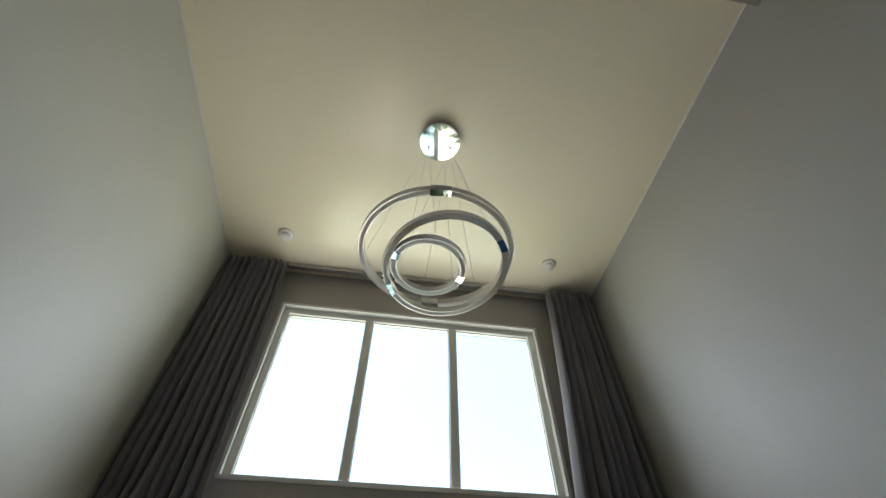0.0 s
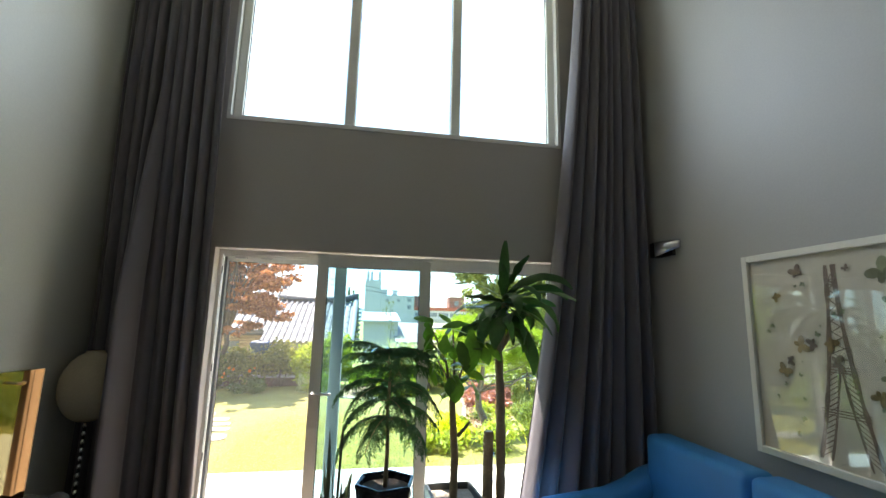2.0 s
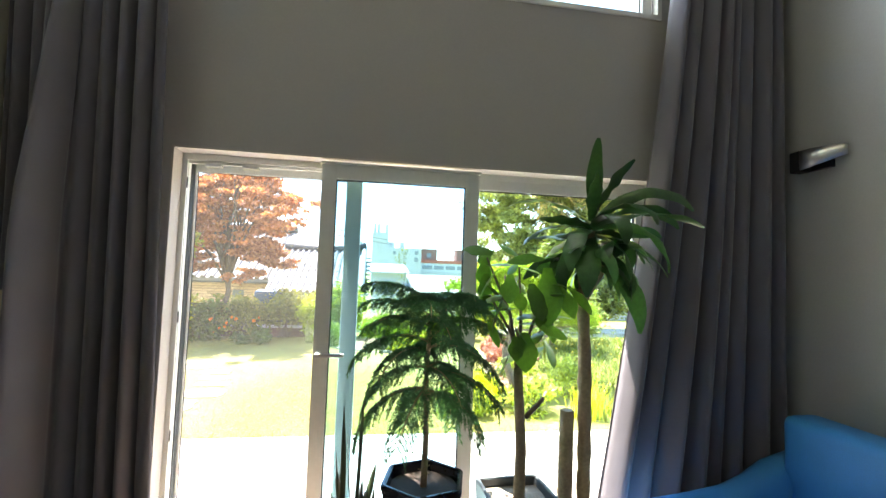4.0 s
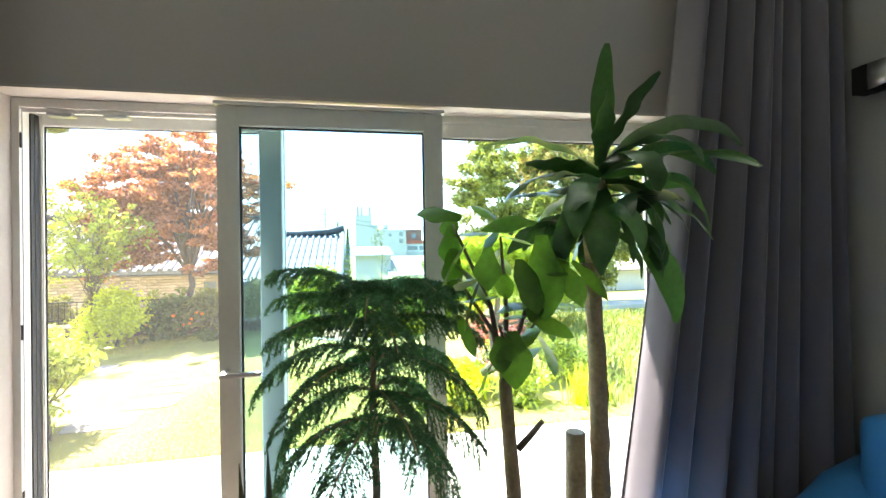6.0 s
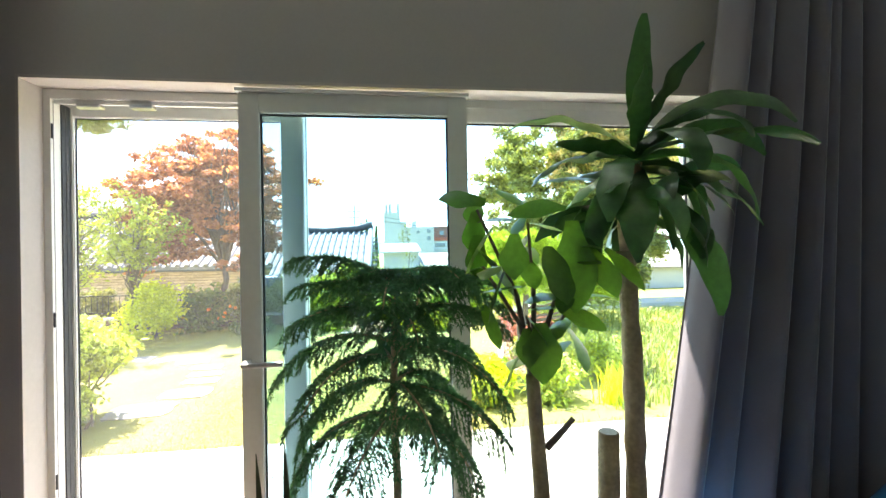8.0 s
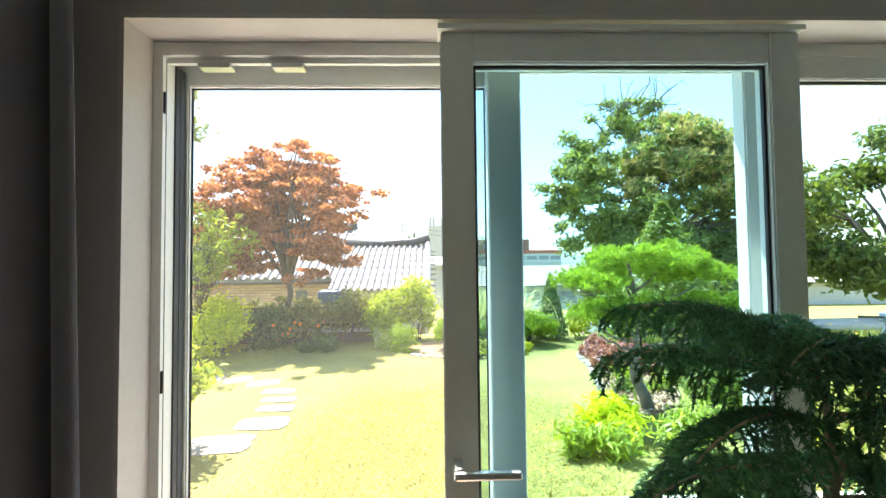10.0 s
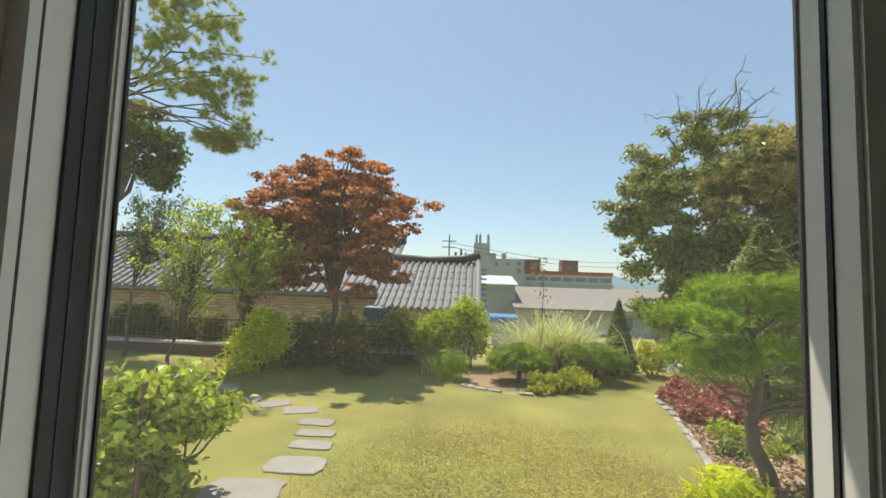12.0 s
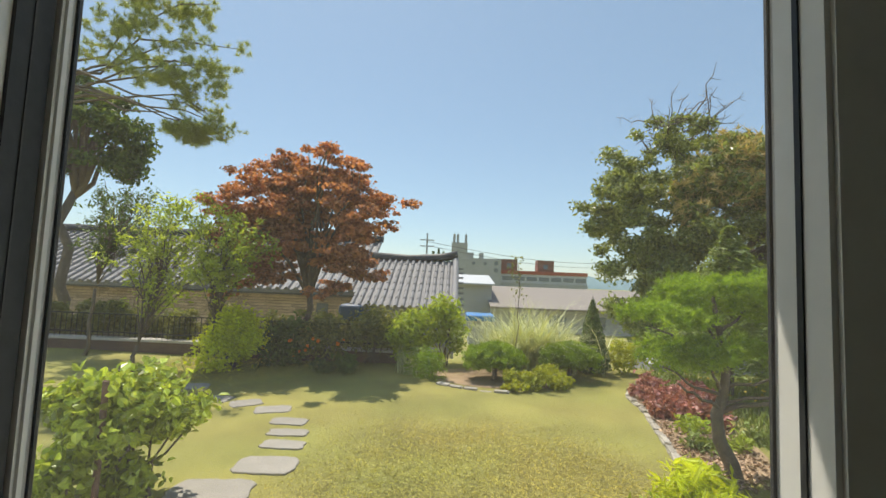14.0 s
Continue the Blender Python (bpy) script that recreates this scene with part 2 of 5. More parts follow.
NAVY_TARP = mat("navy_tarp", (0.035, 0.07, 0.14), 0.5, vary=0.15)
BLUE_TARP = mat("blue_tarp", (0.03, 0.20, 0.50), 0.5, vary=0.15)
# aerial haze over the hills is tinted into this base colour
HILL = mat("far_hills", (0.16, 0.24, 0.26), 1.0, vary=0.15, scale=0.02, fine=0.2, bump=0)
BLUE_METAL = mat("blue_metal", (0.10, 0.17, 0.26), 0.5)


# ---- mesh helpers ----
def part(name, bm, material, parent=None, label="", smooth=False):
    me = bpy.data.meshes.new(name)
    if isinstance(bm, tuple):
        me.from_pydata(bm[0], [], bm[1])
    else:
        bm.to_mesh(me)
        bm.free()
    me.materials.append(material)
    if smooth:
        me.polygons.foreach_set("use_smooth", [True] * len(me.polygons))
    ob = new(name, me)
    if parent is not None:
        ob.parent = parent
    if label:
        ob["label"] = label
    return ob


def thing(name, label, category, group="", at=(0, 0, 0), kind=""):
    ob = new(name)
    ob.location = at
    ob.empty_display_size = 0.1
    return tagged(ob, label, category, group, kind)


def box(bm, x0, x1, y0, y1, z0, z1):
    vs = [bm.verts.new((x, y, z)) for x in (x0, x1) for y in (y0, y1) for z in (z0, z1)]
    for f in ((0, 1, 3, 2), (4, 6, 7, 5), (0, 4, 5, 1), (2, 3, 7, 6), (0, 2, 6, 4), (1, 5, 7, 3)):
        bm.faces.new([vs[i] for i in f])
    return bm


def boxes(*rows):
    bm = bmesh.new()
    for r in rows:
        box(bm, *r)
    return bm


def soft_box(x0, x1, y0, y1, z0, z1, r=0.01, segs=2):
    bm = boxes((x0, x1, y0, y1, z0, z1))
    bmesh.ops.bevel(bm, geom=bm.edges[:] + bm.verts[:], offset=r, segments=segs, affect="EDGES", profile=0.5)
    return bm


def tube(bm, pts, radii, sides=8, cap=True):
    pts = [Vector(p) for p in pts]
    rings = []
    for i, p in enumerate(pts):
        d = (pts[min(i + 1, len(pts) - 1)] - pts[max(i - 1, 0)]).normalized()
        a = d.orthogonal().normalized() if i == 0 else (rings_axis - d * rings_axis.dot(d)).normalized()
        rings_axis = a
        b = d.cross(a)
        r = radii[i] if isinstance(radii, (list, tuple)) else radii
        rings.append([bm.verts.new(p + (a * math.cos(k * math.tau / sides) + b * math.sin(k * math.tau / sides)) * r) for k in range(sides)])
    for r0, r1 in zip(rings, rings[1:]):
        for k in range(sides):
            bm.faces.new((r0[k], r0[(k + 1) % sides], r1[(k + 1) % sides], r1[k]))
    if cap:
        bm.faces.new(rings[0][::-1])
        bm.faces.new(rings[-1])
    return bm


def lathe(bm, profile, sides=32, at=(0, 0)):
    rings = [[bm.verts.new((at[0] + r * math.cos(k * math.tau / sides), at[1] + r * math.sin(k * math.tau / sides), z)) for k in range(sides)] for r, z in profile]
    for r0, r1 in zip(rings, rings[1:]):
        for k in range(sides):
            bm.faces.new((r0[k], r0[(k + 1) % sides], r1[(k + 1) % sides], r1[k]))
    bm.faces.new(rings[0][::-1])
    bm.faces.new(rings[-1])
    return bm


def frame_bars(bm, x0, x1, z0, z1, w, y0, y1, bottom=None):
    b = w if bottom is None else bottom
    box(bm, x0, x0 + w, y0, y1, z0, z1)
    box(bm, x1 - w, x1, y0, y1, z0, z1)
    box(bm, x0 + w, x1 - w, y0, y1, z1 - w, z1)
    box(bm, x0 + w, x1 - w, y0, y1, z0, z0 + b)
    return bm


def pane(x0, x1, z0, z1, y):
    bm = boxes((x0, x1, y, y + 0.006, z0, z1))
    return bm


def leaf_mesh(centres, normals, length, width, rng, jitter=0.35):
    """Many pointed leaves, folded along the middle, at the given places."""
    n = len(centres)
    d = rng.normal(size=(n, 3))
    d -= normals * (d * normals).sum(1, keepdims=True)
    d /= np.linalg.norm(d, axis=1, keepdims=True) + 1e-9
    s = np.cross(normals, d)
    k = 1 + jitter * rng.uniform(-1, 1, size=(n, 1))
    a, b = d * length * 0.5 * k, s * width * 0.5 * k
    lift = normals * width * 0.18
    if width > 0.38 * length:
        c, e = centres - 0.35 * a, centres + 0.38 * a
        v = np.stack([centres - a, c + b + lift, e + 0.85 * b + lift, centres + a - lift, e - 0.85 * b + lift, c - b + lift], axis=1).reshape(-1, 3)
        f = []
        for i in range(0, 6 * n, 6):
            f += [(i, i + 1, i + 2, i + 3), (i, i + 3, i + 4, i + 5)]
        return v.tolist(), f
    v = np.stack([centres - a, centres + b + lift, centres + a, centres - b + lift], axis=1).reshape(-1, 3)
    f = [(4 * i, 4 * i + 1, 4 * i + 2, 4 * i + 3) for i in range(n)]
    return v.tolist(), f


def clump_points(clumps, n, rng, shell=0.55, flat=0.0):
    """Places and outward directions in a set of ellipsoids (centre, radii)."""
    c = np.array([k[0] for k in clumps])
    r = np.array([k[1] for k in clumps])
    vol = np.prod(r, axis=1) ** 0.67
    i = rng.choice(len(clumps), size=n, p=vol / vol.sum())
    u = rng.normal(size=(n, 3))
    u /= np.linalg.norm(u, axis=1, keepdims=True)
    q = shell + (1 - shell) * rng.uniform(size=(n, 1)) ** 0.6
    q *= 1 + 0.22 * rng.normal(size=(n, 1))
    p = c[i] + u * r[i] * q
    nrm = 0.4 * u + rng.normal(size=(n, 3)) * 0.8 + np.array([0, 0, 0.3 + flat])
    nrm /= np.linalg.norm(nrm, axis=1, keepdims=True)
    return p, nrm


def crown_clumps(centre, radii, count, size, rng, floor=-0.75, flat=0.6):
    out = []
    while len(out) < count:
        u = rng.normal(size=3)
        u /= np.linalg.norm(u)
        if u[2] < floor:
            continue
        q = rng.uniform(0.35, 1.0) ** 0.5
        s = size * rng.uniform(0.6, 1.25)
        out.append((np.array(centre) + u * np.array(radii) * q, np.array((s, s, s * flat))))
    return out


def needle_tufts(centres, per, length, width, rng, lift=0.35):
    """Bristly tufts: needles that fan out and up from each centre."""
    c = np.repeat(np.array(centres), per, axis=0)
    d = rng.normal(size=c.shape) + np.array((0, 0, lift))
    d /= np.linalg.norm(d, axis=1, keepdims=True)
    s = np.cross(d, rng.normal(size=c.shape))
    s *= 0.5 * width / (np.linalg.norm(s, axis=1, keepdims=True) + 1e-9)
    tip = c + d * length * rng.uniform(0.7, 1.15, size=(len(c), 1))
    v = np.stack([c - s, c + s, tip], axis=1).reshape(-1, 3)
    return v.tolist(), [(3 * i, 3 * i + 1, 3 * i + 2) for i in range(len(c))]


def limb(bm, a, b, r0, r1, rng, sag=0.1, sides=6, steps=5):
    a, b = Vector(a), Vector(b)
    size = (b - a).length
    pts = []
    for i in range(steps + 1):
        t = i / steps
        wob = Vector(rng.normal(size=3)) * size * 0.03 * (0 < t < 1)
        pts.append(a.lerp(b, t) + wob + Vector((0, 0, size * sag * math.sin(math.pi * t))))
    tube(bm, pts, [r0 + (r1 - r0) * i / steps for i in range(steps + 1)], sides)


def tree(name, label, base, fork, clumps, trunk_r, leaf_mat, bark, n, leaf, seed, bare=0, limbs=14, group="", shell=0.5, flat=0.0, category="tree", tuft=0):
    rng = np.random.default_rng(seed)
    t = thing(name, label, category, group, at=base)
    b = Vector(base)
    bm = bmesh.new()
    fork = Vector(fork)
    limb(bm, (0, 0, -0.05), fork - b, trunk_r, trunk_r * 0.7, rng, 0.0, 10, 6)
    order = sorted(range(len(clumps)), key=lambda i: -np.linalg.norm(clumps[i][0] - np.array(fork)))
    high = sorted(range(len(clumps)), key=lambda i: -clumps[i][0][2])
    for i in order[:limbs]:
        limb(bm, fork - b - Vector((0, 0, trunk_r)), Vector(clumps[i][0]) - b, trunk_r * 0.5, trunk_r * 0.08, rng, 0.08)
    for i in range(bare):
        c = clumps[high[i % max(1, len(high) // 4)]]
        a = Vector(c[0]) - b
        for _ in range(3):
            d = Vector(rng.normal(size=3) + np.array([0, 0, 0.7])).normalized() * rng.uniform(0.7, 1.5)
            limb(bm, a, a + d, trunk_r * 0.10, 0.006, rng, 0.0, 4)
            for _ in range(3):
                e = a + d * rng.uniform(0.4, 0.95)
                limb(bm, e, e + Vector(rng.normal(size=3) + np.array([0, 0, 0.4])).normalized() * rng.uniform(0.2, 0.5), 0.010, 0.004, rng, 0.0, 3)
    part("trunk", bm, bark, t, smooth=True)
    p, nrm = clump_points(clumps, n, rng, shell, flat)
    crown = needle_tufts(p - np.array(base), tuft, leaf[0], leaf[1], rng) if tuft else leaf_mesh(p - np.array(base), nrm, leaf[0], leaf[1], rng)
    part("crown", crown, leaf_mat, t)
    return t


def shoot_tree(name, label, base, fork, centre, radii, shoots, leaf_mat, bark, per, leaf, seed, group="", trunk_r=0.04):
    """Slender tree of thin rising shoots with leaves strung along them."""
    rng = np.random.default_rng(seed)
    t = thing(name, label, "tree", group, at=base)
    b = Vector(base)
    bm = bmesh.new()
    fk = Vector(fork)
    limb(bm, (0, 0, -0.05), fk - b, trunk_r, trunk_r * 0.7, rng, 0.0, 8, 6)
    spots = []
    for i in range(shoots):
        u = rng.normal(size=3)
        u /= np.linalg.norm(u)
        tip = Vector(np.array(centre) + u * np.array(radii) * rng.uniform(0.55, 1.0))
        a = fk.lerp(Vector(centre), rng.uniform(0.0, 0.75))
        limb(bm, a - b, tip - b, trunk_r * 0.32, 0.004, rng, 0.12, 5)
        side = np.array(tip - a)
        reach = np.linalg.norm(side)
        for q in rng.uniform(0.25, 1.05, 5):
            p0 = np.array(a) + side * q + np.array((0, 0, reach * 0.12 * math.sin(math.pi * min(1, q))))
            d = rng.normal(size=3) + 0.5 * side / reach + np.array((0, 0, 0.3))
            d *= 0.30 * rng.uniform(0.5, 1.3) / np.linalg.norm(d)
            k = rng.uniform(0.0, 1.0, (per, 1))
            spots.append(p0 + d * k - np.array((0, 0, 0.12)) * k * k + rng.normal(size=(per, 3)) * 0.045)
    part("trunk", bm, bark, t, smooth=True)
    p = np.concatenate(spots)
    nrm = rng.normal(size=p.shape) * 0.7 + np.array((0, -0.2, 0.8))
    nrm /= np.linalg.norm(nrm, axis=1, keepdims=True)
    part("crown", leaf_mesh(p - np.array(base), nrm, leaf[0], leaf[1], rng), leaf_mat, t)
    return t


def bush(name, label, centre, radii, leaf_mat, n, leaf, seed, count=9, size=0.4, stems=True, group="", ground=-0.15, category="bush"):
    rng = np.random.default_rng(seed)
    t = thing(name, label, category, group, at=(centre[0], centre[1], ground))
    clumps = crown_clumps(centre, np.array(radii) * 0.7, count, size, rng, floor=-0.9, flat=0.8)
    p, nrm = clump_points(clumps, n, rng, 0.4)
    p[:, 2] = np.maximum(p[:, 2], ground + 0.02)
    part("foliage", leaf_mesh(p - np.array(t.location), nrm, leaf[0], leaf[1], rng), leaf_mat, t)
    if stems:
        bm = bmesh.new()
        for c, _ in clumps[:6]:
            limb(bm, (rng.normal() * 0.06, rng.normal() * 0.06, -0.03), Vector(c) - t.location, 0.018, 0.006, rng, 0.05, 5)
        part("stems", bm, GREY_BARK, t, smooth=True)
    return t


def blade_mesh(points, height, width, lean, rng, segs=3):
    """Arching blades that stand on the given points."""
    verts, faces = [], []
    for p in points:
        h = height * rng.uniform(0.55, 1.15)
        az = rng.uniform(0, math.tau)
        d = np.array([math.cos(az), math.sin(az), 0])
        s = np.array([-d[1], d[0], 0]) * width * 0.5
        ln = lean * rng.uniform(0.3, 1.2)
        k = len(verts)
        for i in range(segs + 1):
            t = i / segs
            c = np.array(p) + d * h * ln * t * t + np.array([0, 0, h * (t - 0.45 * ln * t * t)])
            w = s * (1 - t * 0.95)
            verts += [tuple(c - w), tuple(c + w)]
        faces += [(k + 2 * i, k + 2 * i + 1, k + 2 * i + 3, k + 2 * i + 2) for i in range(segs)]
    return verts, faces


# ---- room ----
XL, XR, YW, CEIL = -1.23, 3.18, 4.45, 5.68
DX0, DX1, DZ1 = -0.488, 2.42, 2.24
UX0, UX1, UZ0, UZ1 = -0.50, 2.41, 3.30, 5.175


def structure(name, bm, material, label, category, smooth=False):
    return tagged(part(name, bm, material, smooth=smooth), label, category, kind="structure")


structure("floor", boxes((XL - 0.2, XR + 0.2, -4.2, YW + 0.1, -0.2, 0.0)), WOOD_FLOOR, "brown wooden floor of the living room", "floor")
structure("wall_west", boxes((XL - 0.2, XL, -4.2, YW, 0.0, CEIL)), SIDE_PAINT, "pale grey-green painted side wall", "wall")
structure("wall_east", boxes((XR, XR + 0.2, -4.2, YW, 0.0, CEIL)), EAST_GREY, "grey side wall behind the sofa", "wall")
structure("wall_south", boxes((XL - 0.2, XR + 0.2, -4.4, -4.2, -0.2, CEIL)), SIDE_PAINT, "plain painted back wall", "wall")
Y1 = 4.703
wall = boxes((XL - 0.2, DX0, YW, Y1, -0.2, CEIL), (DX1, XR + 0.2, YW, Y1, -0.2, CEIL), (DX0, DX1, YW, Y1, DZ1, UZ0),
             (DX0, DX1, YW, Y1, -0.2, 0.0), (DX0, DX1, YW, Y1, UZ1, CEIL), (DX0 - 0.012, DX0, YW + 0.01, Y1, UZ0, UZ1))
structure("wall_north", wall, WALL_GREY, "grey window wall, two storeys high", "wall")
structure("ceiling", boxes((XL - 0.2, XR + 0.2, -4.4, Y1, CEIL, CEIL + 0.2)), CEILING_FILM, "glossy cream stretch ceiling high above", "ceiling")
structure("ceiling_beam", boxes((XL, XR, 0.55, 0.98, CEIL - 0.16, CEIL)), WALL_GREY, "grey bulkhead across the ceiling", "beam")
trim = boxes((XL, XL + 0.012, 0.98, YW, CEIL - 0.014, CEIL), (XR - 0.012, XR, 0.98, YW, CEIL - 0.014, CEIL))
structure("trim", trim, WHITE_PLASTIC, "thin cream edge strip along the ceiling", "trim")
structure("eave", boxes((XL - 1.5, XR + 1.5, Y1, 5.90, 6.24, 6.42), (XL - 0.2, XR + 0.2, YW, Y1, CEIL + 0.2, 6.42)), CEILING_FILM, "pale cream eave above the upper window", "eave")


# upper window: reveal lining, outer frame, two mullions, three panes
w2 = thing("window_2", "white framed upper window with three fixed panes", "window", kind="structure", at=(0, 0, 0))
bm = bmesh.new()
frame_bars(bm, UX0, UX1, UZ0, UZ1, 0.028, YW - 0.012, YW + 0.05, 0.03)
part("window_trim", bm, WHITE_PVC, w2, "white window trim")
bm = bmesh.new()
frame_bars(bm, UX0 + 0.028, UX1 - 0.028, UZ0 + 0.03, UZ1 - 0.028, 0.07, YW + 0.05, YW + 0.12, 0.035)
bmesh.ops.bevel(bm, geom=bm.edges[:], offset=0.004, segments=1, affect="EDGES")
part("window_frame", bm, WHITE_PVC, w2)
for mx in (0.482, 1.421):
    part("mullion", soft_box(mx - 0.042, mx + 0.042, YW + 0.045, YW + 0.115, UZ0 + 0.065, UZ1 - 0.098, 0.005, 1), WHITE_PVC, w2)
for a, b in ((UX0 + 0.098, 0.44), (0.524, 1.379), (1.463, UX1 - 0.098)):
    g = part("pane", pane(a, b, UZ0 + 0.065, UZ1 - 0.098, YW + 0.085), CLEAR_GLASS, w2)
    g.visible_shadow = False
    bm = bmesh.new()
    frame_bars(bm, a, b, UZ0 + 0.065, UZ1 - 0.098, 0.006, YW + 0.074, YW + 0.083)
    part("gasket", bm, GASKET, w2)

# lower opening: lining, outer frame with tracks, screen sash, fixed pane
d1 = thing("window_1", "white sliding terrace window in a deep reveal", "window", kind="structure")
bm = boxes((DX0, DX0 + 0.012, YW - 0.004, 4.56, 0.0, DZ1), (DX1 - 0.012, DX1, YW - 0.004, 4.56, 0.0, DZ1), (DX0 + 0.012, DX1 - 0.012, YW - 0.004, 4.56, DZ1 - 0.012, DZ1))
part("reveal_lining", bm, PINK_PVC, d1, "pale pinkish reveal lining")
bm = bmesh.new()
frame_bars(bm, DX0 + 0.002, DX1 - 0.002, 0.0, DZ1 - 0.014, 0.036, 4.56, 4.62, 0.05)
frame_bars(bm, DX0 + 0.002, DX1 - 0.002, 0.0, DZ1 - 0.014, 0.030, 4.6845, 4.700, 0.035)
box(bm, DX0 + 0.04, DX1 - 0.04, 4.575, 4.59, DZ1 - 0.066, DZ1 - 0.05)
part("window_frame", bm, WHITE_PVC, d1)
part("threshold", boxes((DX0 + 0.03, DX1 - 0.03, 4.46, 4.559, 0.0, 0.03), (DX0 + 0.03, DX1 - 0.03, 4.49, 4.50, 0.03, 0.045)), WHITE_PVC, d1, "white sill with track rails")
for z in (0.62, 1.27, 2.03):
    part("latch", soft_box(DX0 + 0.036, DX0 + 0.043, 4.562, 4.572, z, z + 0.06, 0.002, 1), BLACK_METAL, d1, "small dark latch")
for x in (-0.36, -0.16):
    part("latch", soft_box(x, x + 0.09, 4.562, 4.60, DZ1 - 0.082, DZ1 - 0.068, 0.003, 1), SATIN, d1)


def sash(name, label, x0, x1, z0, z1, y0, y1, w, glass, parent, gasket=True, wr=None):
    wr = wr or w
    s = new(name)
    s.parent = parent
    s["label"] = label
    bm = bmesh.new()
    box(bm, x0, x0 + w, y0, y1, z0, z1)
    box(bm, x1 - wr, x1, y0, y1, z0, z1)
    box(bm, x0 + w, x1 - wr, y0, y1, z1 - w, z1)
    box(bm, x0 + w, x1 - wr, y0, y1, z0, z0 + w)
    bmesh.ops.bevel(bm, geom=bm.edges[:], offset=0.004, segments=2, affect="EDGES")
    part("sash_frame", bm, WHITE_PVC, s)
    ym = (y0 + y1) / 2
    g = part("pane", pane(x0 + w, x1 - wr, z0 + w, z1 - w, ym), glass, s)
    g.visible_shadow = False
    if gasket:
        bm = bmesh.new()
        thin = y1 - y0 < 0.03
        frame_bars(bm, x0 + w, x1 - wr, z0 + w, z1 - w, 0.004 if thin else 0.007, y1 - 0.006 if thin else ym - 0.012, y1 - 0.001 if thin else ym - 0.002)
        part("gasket", bm, GASKET, s)
    return s


sash("screen_sash", "insect screen in a white frame", DX0 + 0.003, 0.52, 0.036, DZ1 - 0.046, 4.6625, 4.6835, 0.049, SCREEN, d1, wr=0.074)
sash("fixed_sash", "fixed clear pane in a white frame", 1.17, DX1 - 0.034, 0.036, DZ1 - 0.046, 4.565, 4.615, 0.07, CLEAR_GLASS, d1)
part("interlock", soft_box(0.438, 0.532, 4.558, 4.612, 0.04, DZ1 - 0.05, 0.004, 1), WHITE_PVC, d1, "white interlock stile")
part("stile_edge", soft_box(0.447, 0.530, 4.639, 4.6615, 0.04, DZ1 - 0.05, 0.003, 1), WHITE_PVC, d1, "white stile edge")
part("stile_seal", boxes((0.4435, 0.530, 4.6125, 4.6385, 0.04, DZ1 - 0.05)), GASKET, d1, "dark strip in the frame's channel")
# side channels of the left jamb, filled with a dark grey strip
part("jamb_channel", boxes((DX0 + 0.034, DX0 + 0.043, 4.614, 4.660, 0.05, DZ1 - 0.056)), CHANNEL_GREY, d1, "dark strip in the frame's channel")
part("jamb_rib", boxes((DX0 + 0.043, DX0 + 0.0445, 4.634, 4.636, 0.05, DZ1 - 0.056)), FELT, d1, "thin grey rib in the channel")
# no groove is cut: a raised dark strip gives its shade
part("jamb_groove", boxes((DX0 + 0.0375, DX0 + 0.0387, 4.574, 4.577, 0.05, DZ1 - 0.056)), FELT, d1, "fine dark strip drawn as a groove's shade")

door = thing("door_1", "white sliding glass door panel with bluish glass, slid half open", "door", kind="structure")
sl = sash("door_leaf", "white sliding leaf with blue tinted glass", 0.307, 1.221, 0.03, 2.19, 4.433, 4.487, 0.081, SLIDER_GLASS, door)
part("top_cap", boxes((0.300, 1.228, 4.420, 4.49, 2.19, 2.203)), WHITE_PVC, door)
part("edge_gasket", boxes((0.3055, 0.3068, 4.458, 4.463, 0.04, 2.18)), GASKET, door, "black seal on the leaf's edge")
hd = part("door_handle", soft_box(0.325, 0.480, 4.362, 4.380, 1.118, 1.138, 0.006), SATIN, door, "brushed silver lever")
part("rosette", soft_box(0.327, 0.347, 4.378, 4.433, 1.115, 1.141, 0.004), SATIN, hd)


# ---- curtains ----
def curtain(name, label, x_of, folds, depth, y_mid, z0, z1, seed, swing=0.0):
    rng = np.random.default_rng(seed)
    t = thing(name, label, "curtain", "full-height curtains")
    nu, nv = folds * 14, 30
    phase = rng.uniform(-0.5, 0.5, size=folds + 2)
    bm = bmesh.new()
    grid = []
    for j in range(nv + 1):
        v = j / nv
        z = z0 + (z1 - z0) * v
        row = []
        for i in range(nu + 1):
            u = i / nu
            xa, xb = x_of(v)
            k = u * folds
            wob = phase[int(k)] * (1 - k % 1) + phase[int(k) + 1] * (k % 1)
            a = math.tau * (k + 0.25 * wob + 0.06 * math.sin(3 * v + k))
            amp = depth * (0.75 + 0.35 * math.sin(1.7 * k + 2)) * (0.8 + 0.3 * (1 - v))
            sharp = math.sin(a) + 0.25 * math.sin(2 * a + 0.6)
            row.append(bm.verts.new((xa + (xb - xa) * u + 0.018 * math.cos(a), y_mid + amp * sharp + swing * min(1.0, max(0.0, (3.4 - z) / 1.6)) * (0.30 * (u < 0.30) - math.exp(-((u - 0.42) / 0.075) ** 2)), z)))
        grid.append(row)
    for j in range(nv):
        for i in range(nu):
            bm.faces.new((grid[j][i], grid[j][i + 1], grid[j + 1][i + 1], grid[j + 1][i]))
    ob = part("cloth", bm, CURTAIN, t, smooth=True)
    so = ob.modifiers.new("thick", "SOLIDIFY")
    so.thickness = 0.004
    return t


def flare(v):
    z = CEIL * v
    return (1.88 + 0.19 * z - 0.0123 * z * z, 3.08)


